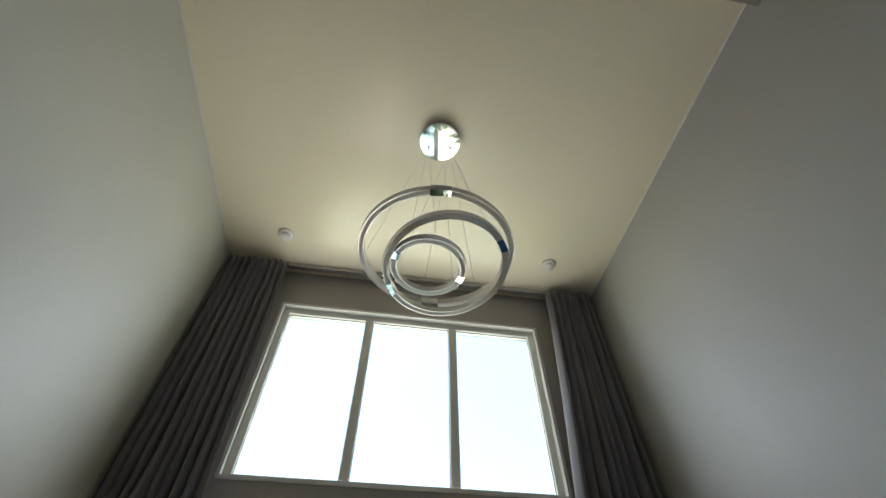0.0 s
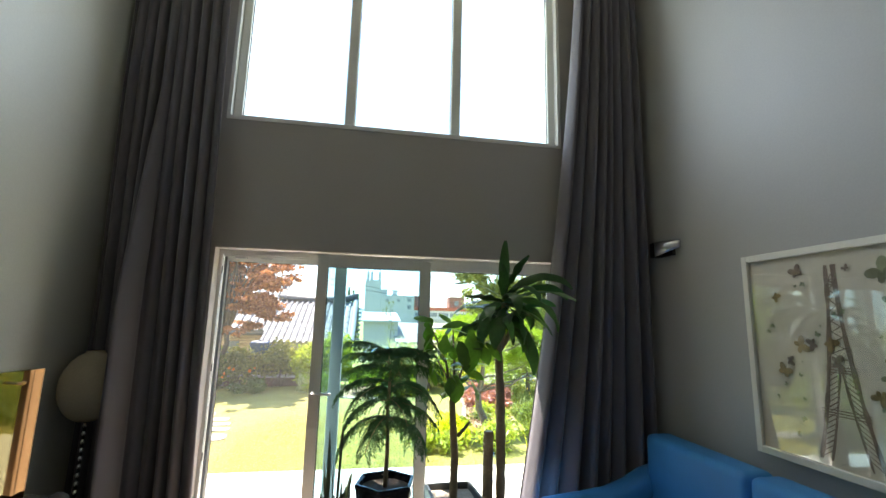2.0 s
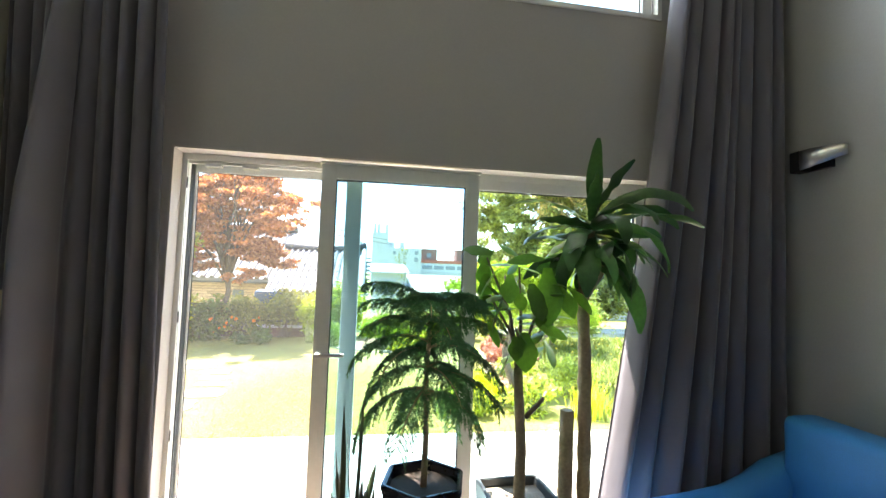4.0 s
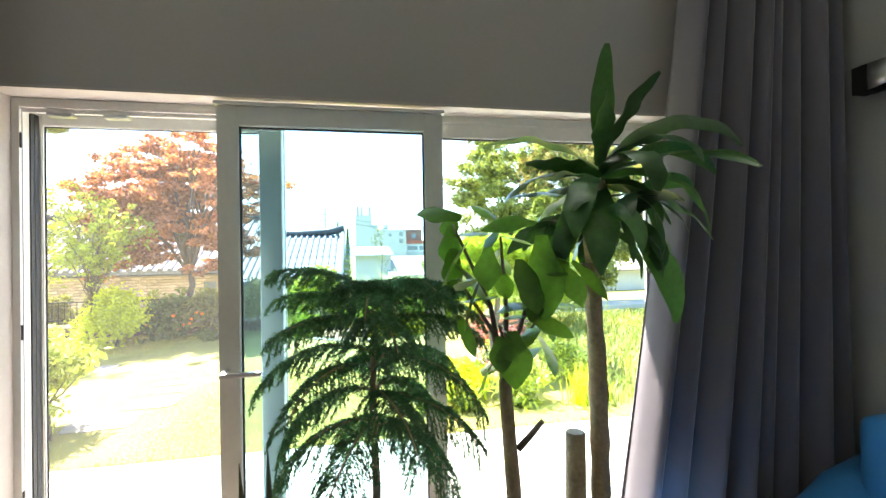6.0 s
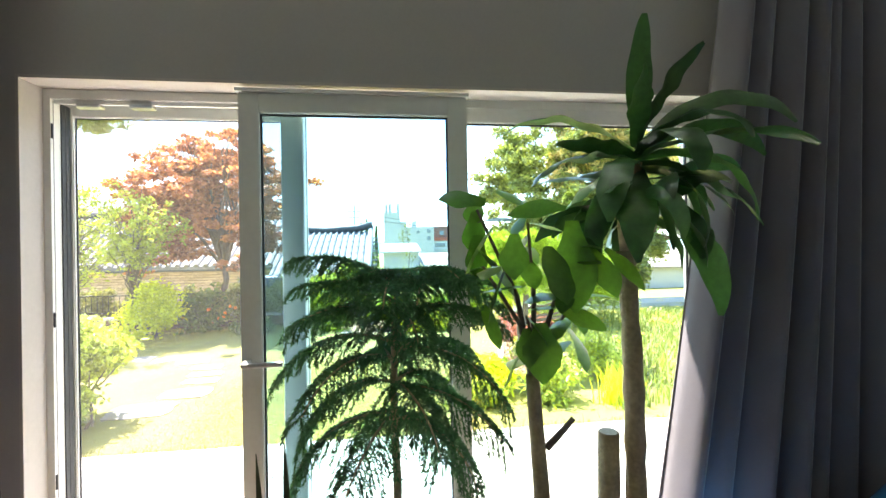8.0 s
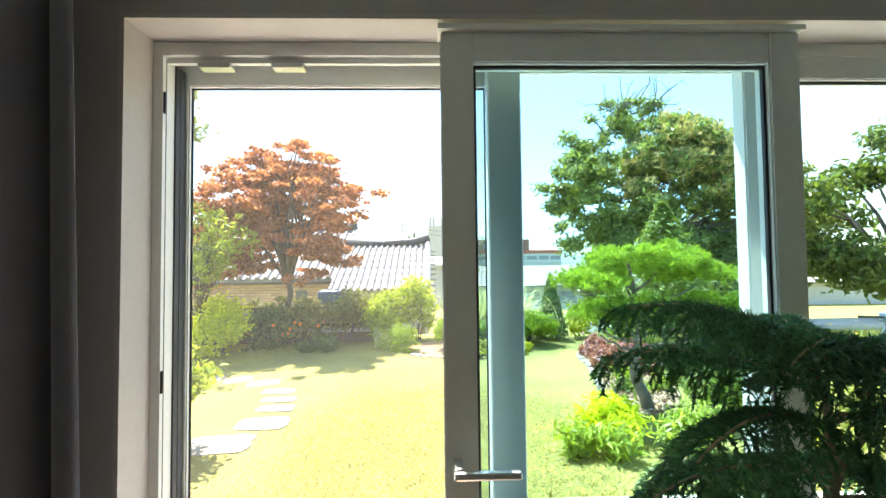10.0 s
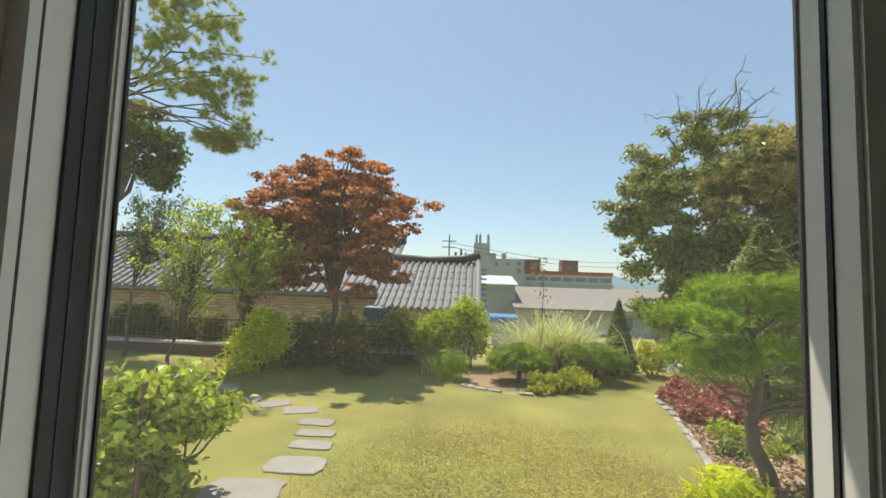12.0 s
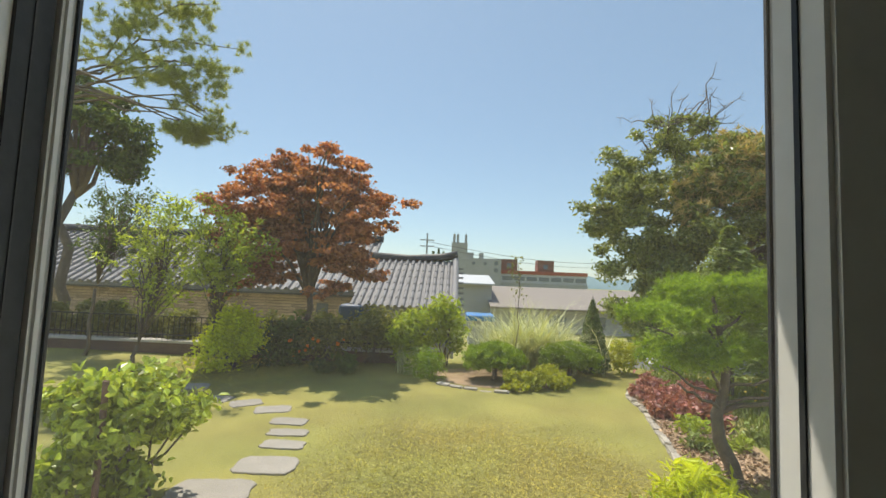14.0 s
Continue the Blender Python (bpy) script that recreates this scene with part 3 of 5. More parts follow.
curtain("curtain", "dark grey-violet full-height curtain gathered beside the window", lambda v: (-1.20, -0.39 - 0.16 * v), 9, 0.06, 4.27, 0.02, CEIL - 0.05, 3, 0.24)
curtain("curtain", "dark grey-violet full-height curtain flaring out behind the sofa", flare, 8, 0.07, 4.27, 0.02, CEIL - 0.05, 5)
tr = thing("curtain_track", "white aluminium curtain track along the ceiling", "curtain track")
part("rail", boxes((-0.64, 2.62, 4.30, 4.325, CEIL - 0.05, CEIL - 0.001), (-0.64, 2.62, 4.345, 4.37, CEIL - 0.05, CEIL - 0.001), (-0.64, 2.62, 4.325, 4.345, CEIL - 0.02, CEIL - 0.001)), SATIN, tr)
part("rail_end", boxes((XL + 0.02, -0.64, 4.31, 4.36, CEIL - 0.03, CEIL - 0.001)), SATIN, tr)
part("rail_end", boxes((2.62, XR - 0.02, 4.31, 4.36, CEIL - 0.03, CEIL - 0.001)), SATIN, tr)


# ---- pendant lamp with three rings ----
pl = thing("pendant_lamp", "silver pendant lamp with three hanging rings and a round mirror canopy", "pendant lamp")
CX, CY = 0.95, 2.50
bm = lathe(bmesh.new(), [(0.19, CEIL - 0.055), (0.195, CEIL - 0.05), (0.195, CEIL - 0.001)], 48, (CX + 0.02, CY))
part("canopy", bm, CHROME, pl, "round chrome canopy")
for a in (0.4, 2.5, 4.6):
    part("canopy_nut", lathe(bmesh.new(), [(0.012, CEIL - 0.085), (0.012, CEIL - 0.056)], 12, (CX + 0.02 + 0.12 * math.cos(a), CY + 0.12 * math.sin(a))), CHROME, pl)


def ring(cx, cy, z, r, tilt, turn):
    prof = [(-0.020, -0.022), (0.020, -0.022), (0.020, 0.022), (-0.020, 0.022)]
    m = Matrix.Translation((cx, cy, z)) @ Euler((radians(tilt[0]), radians(tilt[1]), turn)).to_matrix().to_4x4()
    n = 72
    bm, inner = bmesh.new(), bmesh.new()
    rows = [[bm.verts.new(m @ Vector(((r + a) * math.cos(k * math.tau / n), (r + a) * math.sin(k * math.tau / n), b))) for a, b in prof] for k in range(n)]
    for k in range(n):
        for q in range(4):
            bm.faces.new((rows[k][q], rows[k][(q + 1) % 4], rows[(k + 1) % n][(q + 1) % 4], rows[(k + 1) % n][q]))
    bmesh.ops.recalc_face_normals(bm, faces=bm.faces[:])
    ob = part("ring", bm, SATIN, pl)
    rows = [[inner.verts.new(m @ Vector(((r + a) * math.cos(k * math.tau / n), (r + a) * math.sin(k * math.tau / n), b))) for a, b in ((-0.012, -0.0235), (0.012, -0.0235))] for k in range(n)]
    for k in range(n):
        inner.faces.new((rows[k][0], rows[k][1], rows[(k + 1) % n][1], rows[(k + 1) % n][0]))
    so = part("diffuser", inner, DIFFUSER, ob, "unlit frosted diffuser")
    for a in (0.5, 2.6, 4.7):
        p = m @ Vector((r * math.cos(a), r * math.sin(a), 0.02))
        part("cable", tube(bmesh.new(), [p, (CX + 0.02 + 0.12 * math.cos(a), CY + 0.12 * math.sin(a), CEIL - 0.06)], 0.0014, 5), SATIN, pl)
    for a in (1.1, 4.2):
        bm = bmesh.new()
        rr = [[bm.verts.new(m @ Vector(((r + x) * math.cos(a + 0.05 * k), (r + x) * math.sin(a + 0.05 * k), y))) for x, y in ((-0.022, -0.0245), (0.022, -0.0245), (0.022, 0.024), (-0.022, 0.024))] for k in range(6)]
        for k in range(5):
            for q in range(4):
                bm.faces.new((rr[k][q], rr[k][(q + 1) % 4], rr[k + 1][(q + 1) % 4], rr[k + 1][q]))
        part("joint_sleeve", bm, CHROME, ob)


ring(0.95, 2.50, 3.99, 0.485, (2, 0), 0.3)
ring(1.02, 2.53, 3.90, 0.385, (-6, 5), 1.4)
ring(0.90, 2.48, 3.83, 0.215, (2, -2), 2.2)

for x, y in ((-0.56, 3.88), (2.48, 3.87)):
    s = thing("smoke_detector", "small round white smoke detector on the ceiling", "smoke detector", "ceiling detectors", at=(x, y, CEIL))
    part("base", lathe(bmesh.new(), [(0.066, -0.022), (0.085, -0.016), (0.088, 0)], 28), WHITE_PLASTIC, s, smooth=True)
    part("sensor", lathe(bmesh.new(), [(0.030, -0.044), (0.048, -0.036), (0.050, -0.023)], 24), WHITE_PLASTIC, s, smooth=True)

# ---- wall lamp, picture ----
sc = thing("wall_lamp", "dark wall lamp with a bent brushed-metal shade", "wall lamp", at=(XR, 4.06, 2.33))
part("wall_plate", soft_box(-0.030, 0.0, -0.07, 0.10, -0.055, 0.055, 0.004, 1), BLACK_METAL, sc)
part("end_block", soft_box(-0.105, -0.030, 0.045, 0.115, -0.062, 0.062, 0.006, 2), BLACK_METAL, sc, "black end block")
bm = bmesh.new()
rows = []
for i in range(13):
    a = i / 12
    y = 0.045 - 0.20 * a
    x = -0.110 + 0.085 * a ** 2.2
    low = -0.058 + 0.055 * a ** 1.6
    rows.append([bm.verts.new((x, y, low)), bm.verts.new((x - 0.004, y, 0.5 * (low + 0.058))), bm.verts.new((x, y, 0.058))])
for r0, r1 in zip(rows, rows[1:]):
    for k in range(2):
        bm.faces.new((r0[k], r1[k], r1[k + 1], r0[k + 1]))
sh = part("shade", bm, SATIN, sc, "bent brushed metal shade", smooth=True)
sm = sh.modifiers.new("thick", "SOLIDIFY")
sm.thickness = 0.005

PY0, PY1, PZ0, PZ1 = 1.72, 3.33, 0.96, 2.16
pic = thing("framed_picture", "large white-framed print of a lattice tower and butterflies, behind glass", "picture", at=(XR, 0, 0))
for y0, y1, z0, z1 in ((PY0, PY0 + 0.04, PZ0, PZ1), (PY1 - 0.04, PY1, PZ0, PZ1), (PY0 + 0.04, PY1 - 0.04, PZ1 - 0.04, PZ1), (PY0 + 0.04, PY1 - 0.04, PZ0, PZ0 + 0.04)):
    part("frame_bar", soft_box(-0.045, -0.002, y0, y1, z0, z1, 0.003, 1), FRAME_WHITE, pic)
part("print", boxes((-0.020, -0.004, PY0 + 0.04, PY1 - 0.04, PZ0 + 0.04, PZ1 - 0.04)), PAPER, pic, "cream paper print")
rng = np.random.default_rng(11)
bm = bmesh.new()


def flat_stroke(bm, pts, w, x):
    vs = []
    for y, z in pts:
        k = w * rng.uniform(0.7, 1.3)
        vs.append((bm.verts.new((x, y - k, z)), bm.verts.new((x, y + k, z))))
    for a, b in zip(vs, vs[1:]):
        bm.faces.new((a[0], a[1], b[1], b[0]))


TC = 2.80


def tower_half(z):
    q = (z - PZ0 - 0.07) / 1.02
    return 0.020 + 0.13 * (1 - q) ** 1.9


for s in (-1, 1):
    zs = [PZ0 + 0.07 + 0.051 * i for i in range(21)]
    flat_stroke(bm, [(TC + s * tower_half(z), z) for z in zs], 0.012, -0.0214)
    flat_stroke(bm, [(TC + s * max(0.0, tower_half(z) - 0.055), z) for z in zs[:11]], 0.007, -0.0215)
for i in range(34):
    z = PZ0 + 0.08 + 0.028 * i
    s = 1 if i % 2 else -1
    h0, h1 = tower_half(z), tower_half(z + 0.045)
    for e in ((-1, 1) if i < 16 else (0,)):
        if e:
            flat_stroke(bm, [(TC + e * h0, z), (TC + e * max(0, h1 - 0.055), z + 0.045)], 0.0045, -0.0216 - 0.00001 * i)
        else:
            flat_stroke(bm, [(TC + s * h0, z), (TC - s * h1, z + 0.045)], 0.0045, -0.0216 - 0.00001 * i)
for z, w in ((PZ0 + 0.30, 0.020), (PZ0 + 0.52, 0.016), (PZ0 + 0.98, 0.010)):
    for k in range(3):
        flat_stroke(bm, [(TC - tower_half(z) - w, z + 0.012 * k), (TC + tower_half(z) + w, z + 0.012 * k)], 0.0, -0.0220)
        vs = [bm.verts.new((-0.0221 - 0.0001 * k, TC + e * (tower_half(z) + w), z + 0.014 * k + g)) for e, g in ((-1, 0), (1, 0), (1, 0.006), (-1, 0.006))]
        bm.faces.new(vs)
for i in range(26):
    y, z = rng.uniform(2.1, 3.2), PZ0 + 0.07 + 0.16 * rng.uniform() ** 2
    flat_stroke(bm, [(y, z), (y + rng.uniform(0.03, 0.12), z + 0.012 * rng.normal())], 0.003, -0.0225 - 0.00001 * i)
part("tower_print", bm, INK, pic, "brown printed lattice tower")


def butterflies(count, mt, x, size, ylo, yhi):
    bm = bmesh.new()
    for i in range(count):
        y, z, r, a = rng.uniform(ylo, yhi), rng.uniform(PZ0 + 0.12, PZ1 - 0.12), size * rng.uniform(0.5, 1.4), rng.uniform(0, 6)
        for j, (tilt, big) in enumerate(((0.7, 1.0), (-0.6, 0.7), (math.pi - 0.7, 1.0), (math.pi + 0.6, 0.7))):
            c, s = math.cos(a + tilt), math.sin(a + tilt)
            vs = []
            for k in range(8):
                u, v = big * r * (0.75 + 0.75 * math.cos(k * math.tau / 8)), big * r * 0.5 * math.sin(k * math.tau / 8)
                vs.append(bm.verts.new((x - (4 * i + j) * 0.00001, y + u * c - v * s, z + u * s + v * c)))
            bm.faces.new(vs)
    tagged(part("butterfly_print", bm, mt, pic), kind="stuff")


butterflies(15, INK_GREEN, -0.0240, 0.044, 1.95, 2.76)
butterflies(9, INK_OCHRE, -0.0252, 0.030, 2.0, 3.2)
butterflies(8, INK, -0.0262, 0.026, 2.0, 3.2)
butterflies(34, INK_GREEN, -0.0272, 0.011, 2.0, 3.26)
g = part("glass", boxes((-0.034, -0.032, PY0 + 0.04, PY1 - 0.04, PZ0 + 0.04, PZ1 - 0.04)), pane_mat("picture_glass", (0.95, 0.95, 0.95), 0.15), pic)
g.visible_shadow = False


# ---- sofa ----
sofa = thing("sofa", "bright blue upholstered sofa with a rolled arm and high back cushions", "sofa", at=(0, 0, 0))


def cushion(name, x0, x1, y0, y1, z0, z1, r, parent=sofa):
    ob = part(name, soft_box(x0, x1, y0, y1, z0, z1, r, 5), BLUE_CLOTH, parent, smooth=True)
    return ob


SY0, SY1 = 0.9, 4.12
part("base", soft_box(2.02, 3.10, SY0, SY1, 0.06, 0.26, 0.02), BLUE_CLOTH, sofa, smooth=True)
for x in (2.10, 3.0):
    for y in (SY0 + 0.1, SY1 - 0.1):
        part("leg", boxes((x - 0.03, x + 0.03, y - 0.03, y + 0.03, 0.0, 0.06)), BLACK_METAL, sofa)
for y0, y1 in ((3.13, 4.02), (2.13, 3.12), (1.13, 2.12)):
    cushion("seat_cushion", 2.00, 2.86, y0, y1, 0.265, 0.44, 0.05)
for y0, y1 in ((3.125, 4.03), (2.13, 3.115), (1.13, 2.12)):
    ob = cushion("back_cushion", 2.84, 3.06, y0, y1, 0.40, 0.90, 0.05)
part("back_frame", soft_box(3.03, 3.15, SY0, SY1, 0.08, 0.80, 0.03), BLUE_CLOTH, sofa, smooth=True)
bm = bmesh.new()
pts = [(1.93, 3.98, 0.40), (2.02, 3.98, 0.405), (2.30, 3.99, 0.42), (2.52, 4.01, 0.43), (2.70, 4.04, 0.465), (2.86, 4.07, 0.53), (3.05, 4.09, 0.58)]
tube(bm, pts, [0.055, 0.085, 0.095, 0.105, 0.11, 0.11, 0.10], 18)
part("arm_roll", bm, BLUE_CLOTH, sofa, smooth=True)
part("arm_panel", soft_box(2.02, 3.05, 3.93, 4.06, 0.10, 0.42, 0.03), BLUE_CLOTH, sofa, smooth=True)


# ---- floor lamp, basket, mirror in the corner ----
fl = thing("floor_lamp", "unlit floor lamp with a round beige shade on a beaded stem", "floor lamp", at=(-1.03, 4.13, 0))
prof = [(0.06, 1.02)] + [(0.17 * math.sin(a), 1.225 - 0.225 * math.cos(a)) for a in [0.35 + 0.25 * i for i in range(11)]] + [(0.05, 1.45)]
part("shade", lathe(bmesh.new(), prof, 32), LAMP_SHADE, fl, "round beige paper shade", smooth=True)
part("foot", lathe(bmesh.new(), [(0.14, 0.0), (0.14, 0.015), (0.02, 0.03)], 28), BLACK_METAL, fl)
part("stem", tube(bmesh.new(), [(0, 0, 0.02), (0, 0, 1.03)], 0.008, 8), BLACK_METAL, fl)
for i in range(18):
    part("bead", lathe(bmesh.new(), [(0.008, 0.12 + 0.05 * i), (0.0135, 0.133 + 0.05 * i), (0.008, 0.147 + 0.05 * i)], 8), CHROME, fl)

bk = thing("basket", "grey felt basket heaped with crumpled towels", "basket", at=(-0.93, 3.68, 0))
part("body", lathe(bmesh.new(), [(0.13, 0.0), (0.155, 0.3), (0.17, 0.64), (0.158, 0.64), (0.145, 0.5)], 28), FELT, bk, smooth=True)
rng = np.random.default_rng(4)
for i in range(5):
    bm = bmesh.new()
    bmesh.ops.create_icosphere(bm, subdivisions=3, radius=0.07)
    o = Vector(rng.uniform(-9, 9, size=3))
    for v in bm.verts:
        v.co *= 1 + 0.55 * noise.noise(v.co * 16 + o)
        v.co.z *= 0.75
        v.co += Vector((0.08 * math.cos(i * 1.3), 0.08 * math.sin(i * 1.3), 0.63 + 0.02 * (i % 3)))
    part("towel", bm, TOWEL, bk, smooth=True)

mr = thing("mirror_panel", "tall bronze-tinted mirror panel standing beside the wall", "mirror", at=(-1.06, 3.62, 0))
mr.rotation_euler = (0, 0, radians(-13.0))
part("mirror_sheet", boxes((0.0, 0.006, -0.60, 0.08, 0.03, 1.385)), AMBER, mr)
part("back_board", boxes((-0.025, -0.001, -0.60, 0.08, 0.0, 1.385)), BLACK_METAL, mr)


# ---- potted plants ----
def strap(base, az, pitch, length, width, droop, twist, rng, fold=0.25, segs=9, tip=0.9, ruffle=0.0, lean=0.0):
    bm = bmesh.new()
    p = Vector(base)
    step = length / segs
    el = pitch
    rows = []
    for i in range(segs + 1):
        t = i / segs
        d = Vector((math.cos(az) * math.cos(el), math.sin(az) * math.cos(el), math.sin(el)))
        side = Vector((-math.sin(az), math.cos(az), 0))
        up = side.cross(d) * -1
        a = lean + twist * t
        s = side * math.cos(a) + up * math.sin(a)
        w = width * 0.5 * (0.35 + 0.65 * min(1, t * 2.3)) * (1 - max(0, (t - 0.62) / 0.38) ** 2 * tip) * (1 + 0.12 * math.sin(9 * t + az * 5))
        nrm = s.cross(d)
        ra, rb = ruffle * math.sin(19 * t + 3 * twist), ruffle * math.sin(23 * t + 5 * pitch)
        rows.append([bm.verts.new(p - s * w + nrm * w * (fold + ra)), bm.verts.new(p), bm.verts.new(p + s * w + nrm * w * (fold + rb))])
        p = p + d * step
        el -= droop / segs * (0.4 + 1.4 * t)
        az += rng.normal() * 0.03
    for a, b in zip(rows, rows[1:]):
        bm.faces.new((a[0], a[1], b[1], b[0]))
        bm.faces.new((a[1], a[2], b[2], b[1]))
    return bm


# snake plant
sp = thing("snake_plant", "snake plant with tall thin spears in a round white pot", "potted plant", "plants by the window", at=(0.575, 4.0, 0))
part("pot", lathe(bmesh.new(), [(0.10, 0.0), (0.122, 0.03), (0.125, 0.39), (0.110, 0.39), (0.108, 0.34)], 36), WHITE_POT, sp, "round pale pot", smooth=True)
part("soil", lathe(bmesh.new(), [(0.107, 0.33), (0.107, 0.365)], 24), SOIL, sp)
rng = np.random.default_rng(21)
for i in range(19):
    az, r = rng.uniform(0, math.tau), rng.uniform(0.0, 0.075)
    L = (0.70, 0.66, 0.50, 0.42, 0.36)[i] if i < 5 else rng.uniform(0.14, 0.36)
    bm = strap((r * math.cos(az), r * math.sin(az), 0.35), az, 1.57 - rng.uniform(0.03, 0.16) - (0.3 if i > 14 else 0), L, 0.022 if i < 3 else 0.034, 0.06, 0.5, rng, 0.5, 7)
    part("leaf", bm, SANSEVIERIA, sp, smooth=True)


# norfolk pine in a hexagonal black pot
def hex_pot(rows, z_soil, parent, mt):
    bm = bmesh.new()
    rings = [[bm.verts.new((r * math.cos(math.tau * k / 6 + 0.30), r * math.sin(math.tau * k / 6 + 0.30), z)) for k in range(6)] for r, z in rows]
    for a, b in zip(rings, rings[1:]):
        for k in range(6):
            bm.faces.new((a[k], a[(k + 1) % 6], b[(k + 1) % 6], b[k]))
    bm.faces.new(rings[0][::-1])
    bm.faces.new(rings[-1])
    bmesh.ops.bevel(bm, geom=bm.edges[:], offset=0.006, segments=2, affect="EDGES")
    return part("pot", bm, mt, parent, "glossy black hexagonal pot")


npine = thing("norfolk_pine", "norfolk pine with drooping dark tiers in a glossy black hexagonal pot", "potted plant", "plants by the window", at=(0.90, 4.05, 0))
hex_pot([(0.135, 0.0), (0.15, 0.05), (0.205, 0.575), (0.215, 0.595), (0.215, 0.62), (0.190, 0.62), (0.180, 0.56)], 0.56, npine, BLACK_GLAZE)
part("soil", lathe(bmesh.new(), [(0.165, 0.55), (0.165, 0.575)], 24), SOIL, npine)
rng = np.random.default_rng(31)
bm = bmesh.new()
tube(bm, [(0, 0, 0.55), (0.005, 0, 0.8), (-0.004, 0.003, 1.1), (0.004, 0, 1.3), (0.0, 0, 1.40)], [0.016, 0.014, 0.012, 0.010, 0.006], 8)
tube(bm, [(0.004, 0, 1.27), (0.07, 0.01, 1.33), (0.09, 0.01, 1.46)], [0.008, 0.006, 0.004], 6)
for i in range(14):
    a = rng.uniform(0, math.tau)
    z = rng.uniform(0.62, 0.85)
    tube(bm, [(0, 0, z), (0.03 * math.cos(a), 0.03 * math.sin(a), z + 0.008)], [0.004, 0.002], 4)
part("trunk", bm, CANE, npine, "thin brown stem", smooth=True)


def fir_branch(parent, base, az, pitch, length, droop, rng, twig=0.16):
    verts, faces = [], []

    def needle(p, d, size):
        s = Vector(rng.normal(size=3)).cross(d).normalized() * 0.0022
        k = len(verts)
        verts.extend([tuple(p - s), tuple(p + s), tuple(p + d * size)])
        faces.append((k, k + 1, k + 2))

    def spray(pts):
        for a, b in zip(pts, pts[1:]):
            d = (b - a).normalized()
            for q in range(5):
                p = a.lerp(b, q / 5)
                for _ in range(3):
                    needle(p, (d + Vector(rng.normal(size=3)) * 0.6).normalized(), 0.017)

    bm = bmesh.new()
    p, el, pts = Vector(base), pitch, []
    n = 14
    for i in range(n + 1):
        pts.append(p.copy())
        d = Vector((math.cos(az) * math.cos(el), math.sin(az) * math.cos(el), math.sin(el)))
        p = p + d * length / n
        el -= droop / n
        az += rng.normal() * 0.02
    tube(bm, pts, [0.006 - 0.004 * i / n for i in range(n + 1)], 5)
    tw = bmesh.new()
    for i in range(2, n + 1):
        t = i / n
        d = (pts[i] - pts[i - 1]).normalized()
        side = d.cross(Vector((0, 0, 1))).normalized()
        for s in (-1, 1):
            for rep in range(2 if t < 0.75 else 1):
                L = twig * (1.1 - 0.55 * t) * rng.uniform(0.7, 1.2)
                q, v, line = pts[i].lerp(pts[i - 1], rep * 0.5), (d * 0.7 + side * s * 0.8).normalized(), []
                for _ in range(6):
                    line.append(q.copy())
                    q = q + v * L / 5
                    v = (v + Vector((0, 0, -0.32))).normalized()
                spray(line)
    spray(pts)
    ob = part("branch", bm, CANE, parent, smooth=True)
    part("needles", (verts, faces), NEEDLE, ob)


tiers = [(1.02, 5, 0.42, 0.15, 1.3), (1.13, 5, 0.38, 0.25, 1.3), (1.25, 5, 0.40, 0.35, 1.25), (1.36, 5, 0.38, 0.50, 1.1), (1.43, 4, 0.37, 0.45, 0.9)]
for z, k, L, el, dr in tiers:
    a0 = rng.uniform(0, math.tau)
    for i in range(k):
        fir_branch(npine, (0, 0, z + 0.02 * rng.normal()), a0 + i * math.tau / k + 0.2 * rng.normal(), el + 0.15 * rng.normal(), L * rng.uniform(0.8, 1.12), dr * rng.uniform(0.8, 1.2), rng)
for i in range(4):
    fir_branch(npine, (0.09, 0.01, 1.44 + 0.008 * i), 0.4 + i * 1.6, 0.5, 0.26, 1.0, rng, 0.12)

# broad-leaved plant in a square pot
fp = thing("rubber_plant", "broad-leaved plant on a bare trunk in a square dark grey pot", "potted plant", "plants by the window", at=(1.37, 4.03, 0))
bm = bmesh.new()
rings = [[bm.verts.new((sx * r, sy * r, z)) for sx, sy in ((-1, -1), (1, -1), (1, 1), (-1, 1))] for r, z in ((0.15, 0.0), (0.172, 0.54), (0.150, 0.54), (0.145, 0.48))]
for a, b in zip(rings, rings[1:]):
    for k in range(4):
        bm.faces.new((a[k], a[(k + 1) % 4], b[(k + 1) % 4], b[k]))
bm.faces.new(rings[0][::-1])
bm.faces.new(rings[-1])
bmesh.ops.bevel(bm, geom=bm.edges[:], offset=0.004, segments=2, affect="EDGES")
ob = part("pot", bm, GREY_POT, fp, "square dark grey pot")
ob.rotation_euler = (0, 0, 0.06)
part("soil", boxes((-0.143, 0.143, -0.143, 0.143, 0.47, 0.50)), PEBBLE, fp, "pebbled soil")
rng = np.random.default_rng(41)
bm = bmesh.new()
tube(bm, [(0, 0, 0.48), (0.005, 0, 0.75), (-0.012, 0, 1.0), (-0.02, 0, 1.14)], [0.029, 0.027, 0.024, 0.022], 12)
part("trunk", bm, CANE, fp, "bare brown trunk", smooth=True)
bm = bmesh.new()
tube(bm, [(0.02, -0.01, 0.90), (0.07, -0.02, 0.955), (0.105, -0.03, 1.0)], [0.013, 0.011, 0.009], 7)
part("broken_branch", bm, GREY_BARK, fp, "dry broken side branch", smooth=True)
tips = [(-0.20, -0.02, 1.68), (-0.02, 0.02, 1.64), (-0.19, -0.05, 1.50), (0.10, -0.02, 1.52), (-0.05, -0.04, 1.34), (0.12, 0.02, 1.36)]
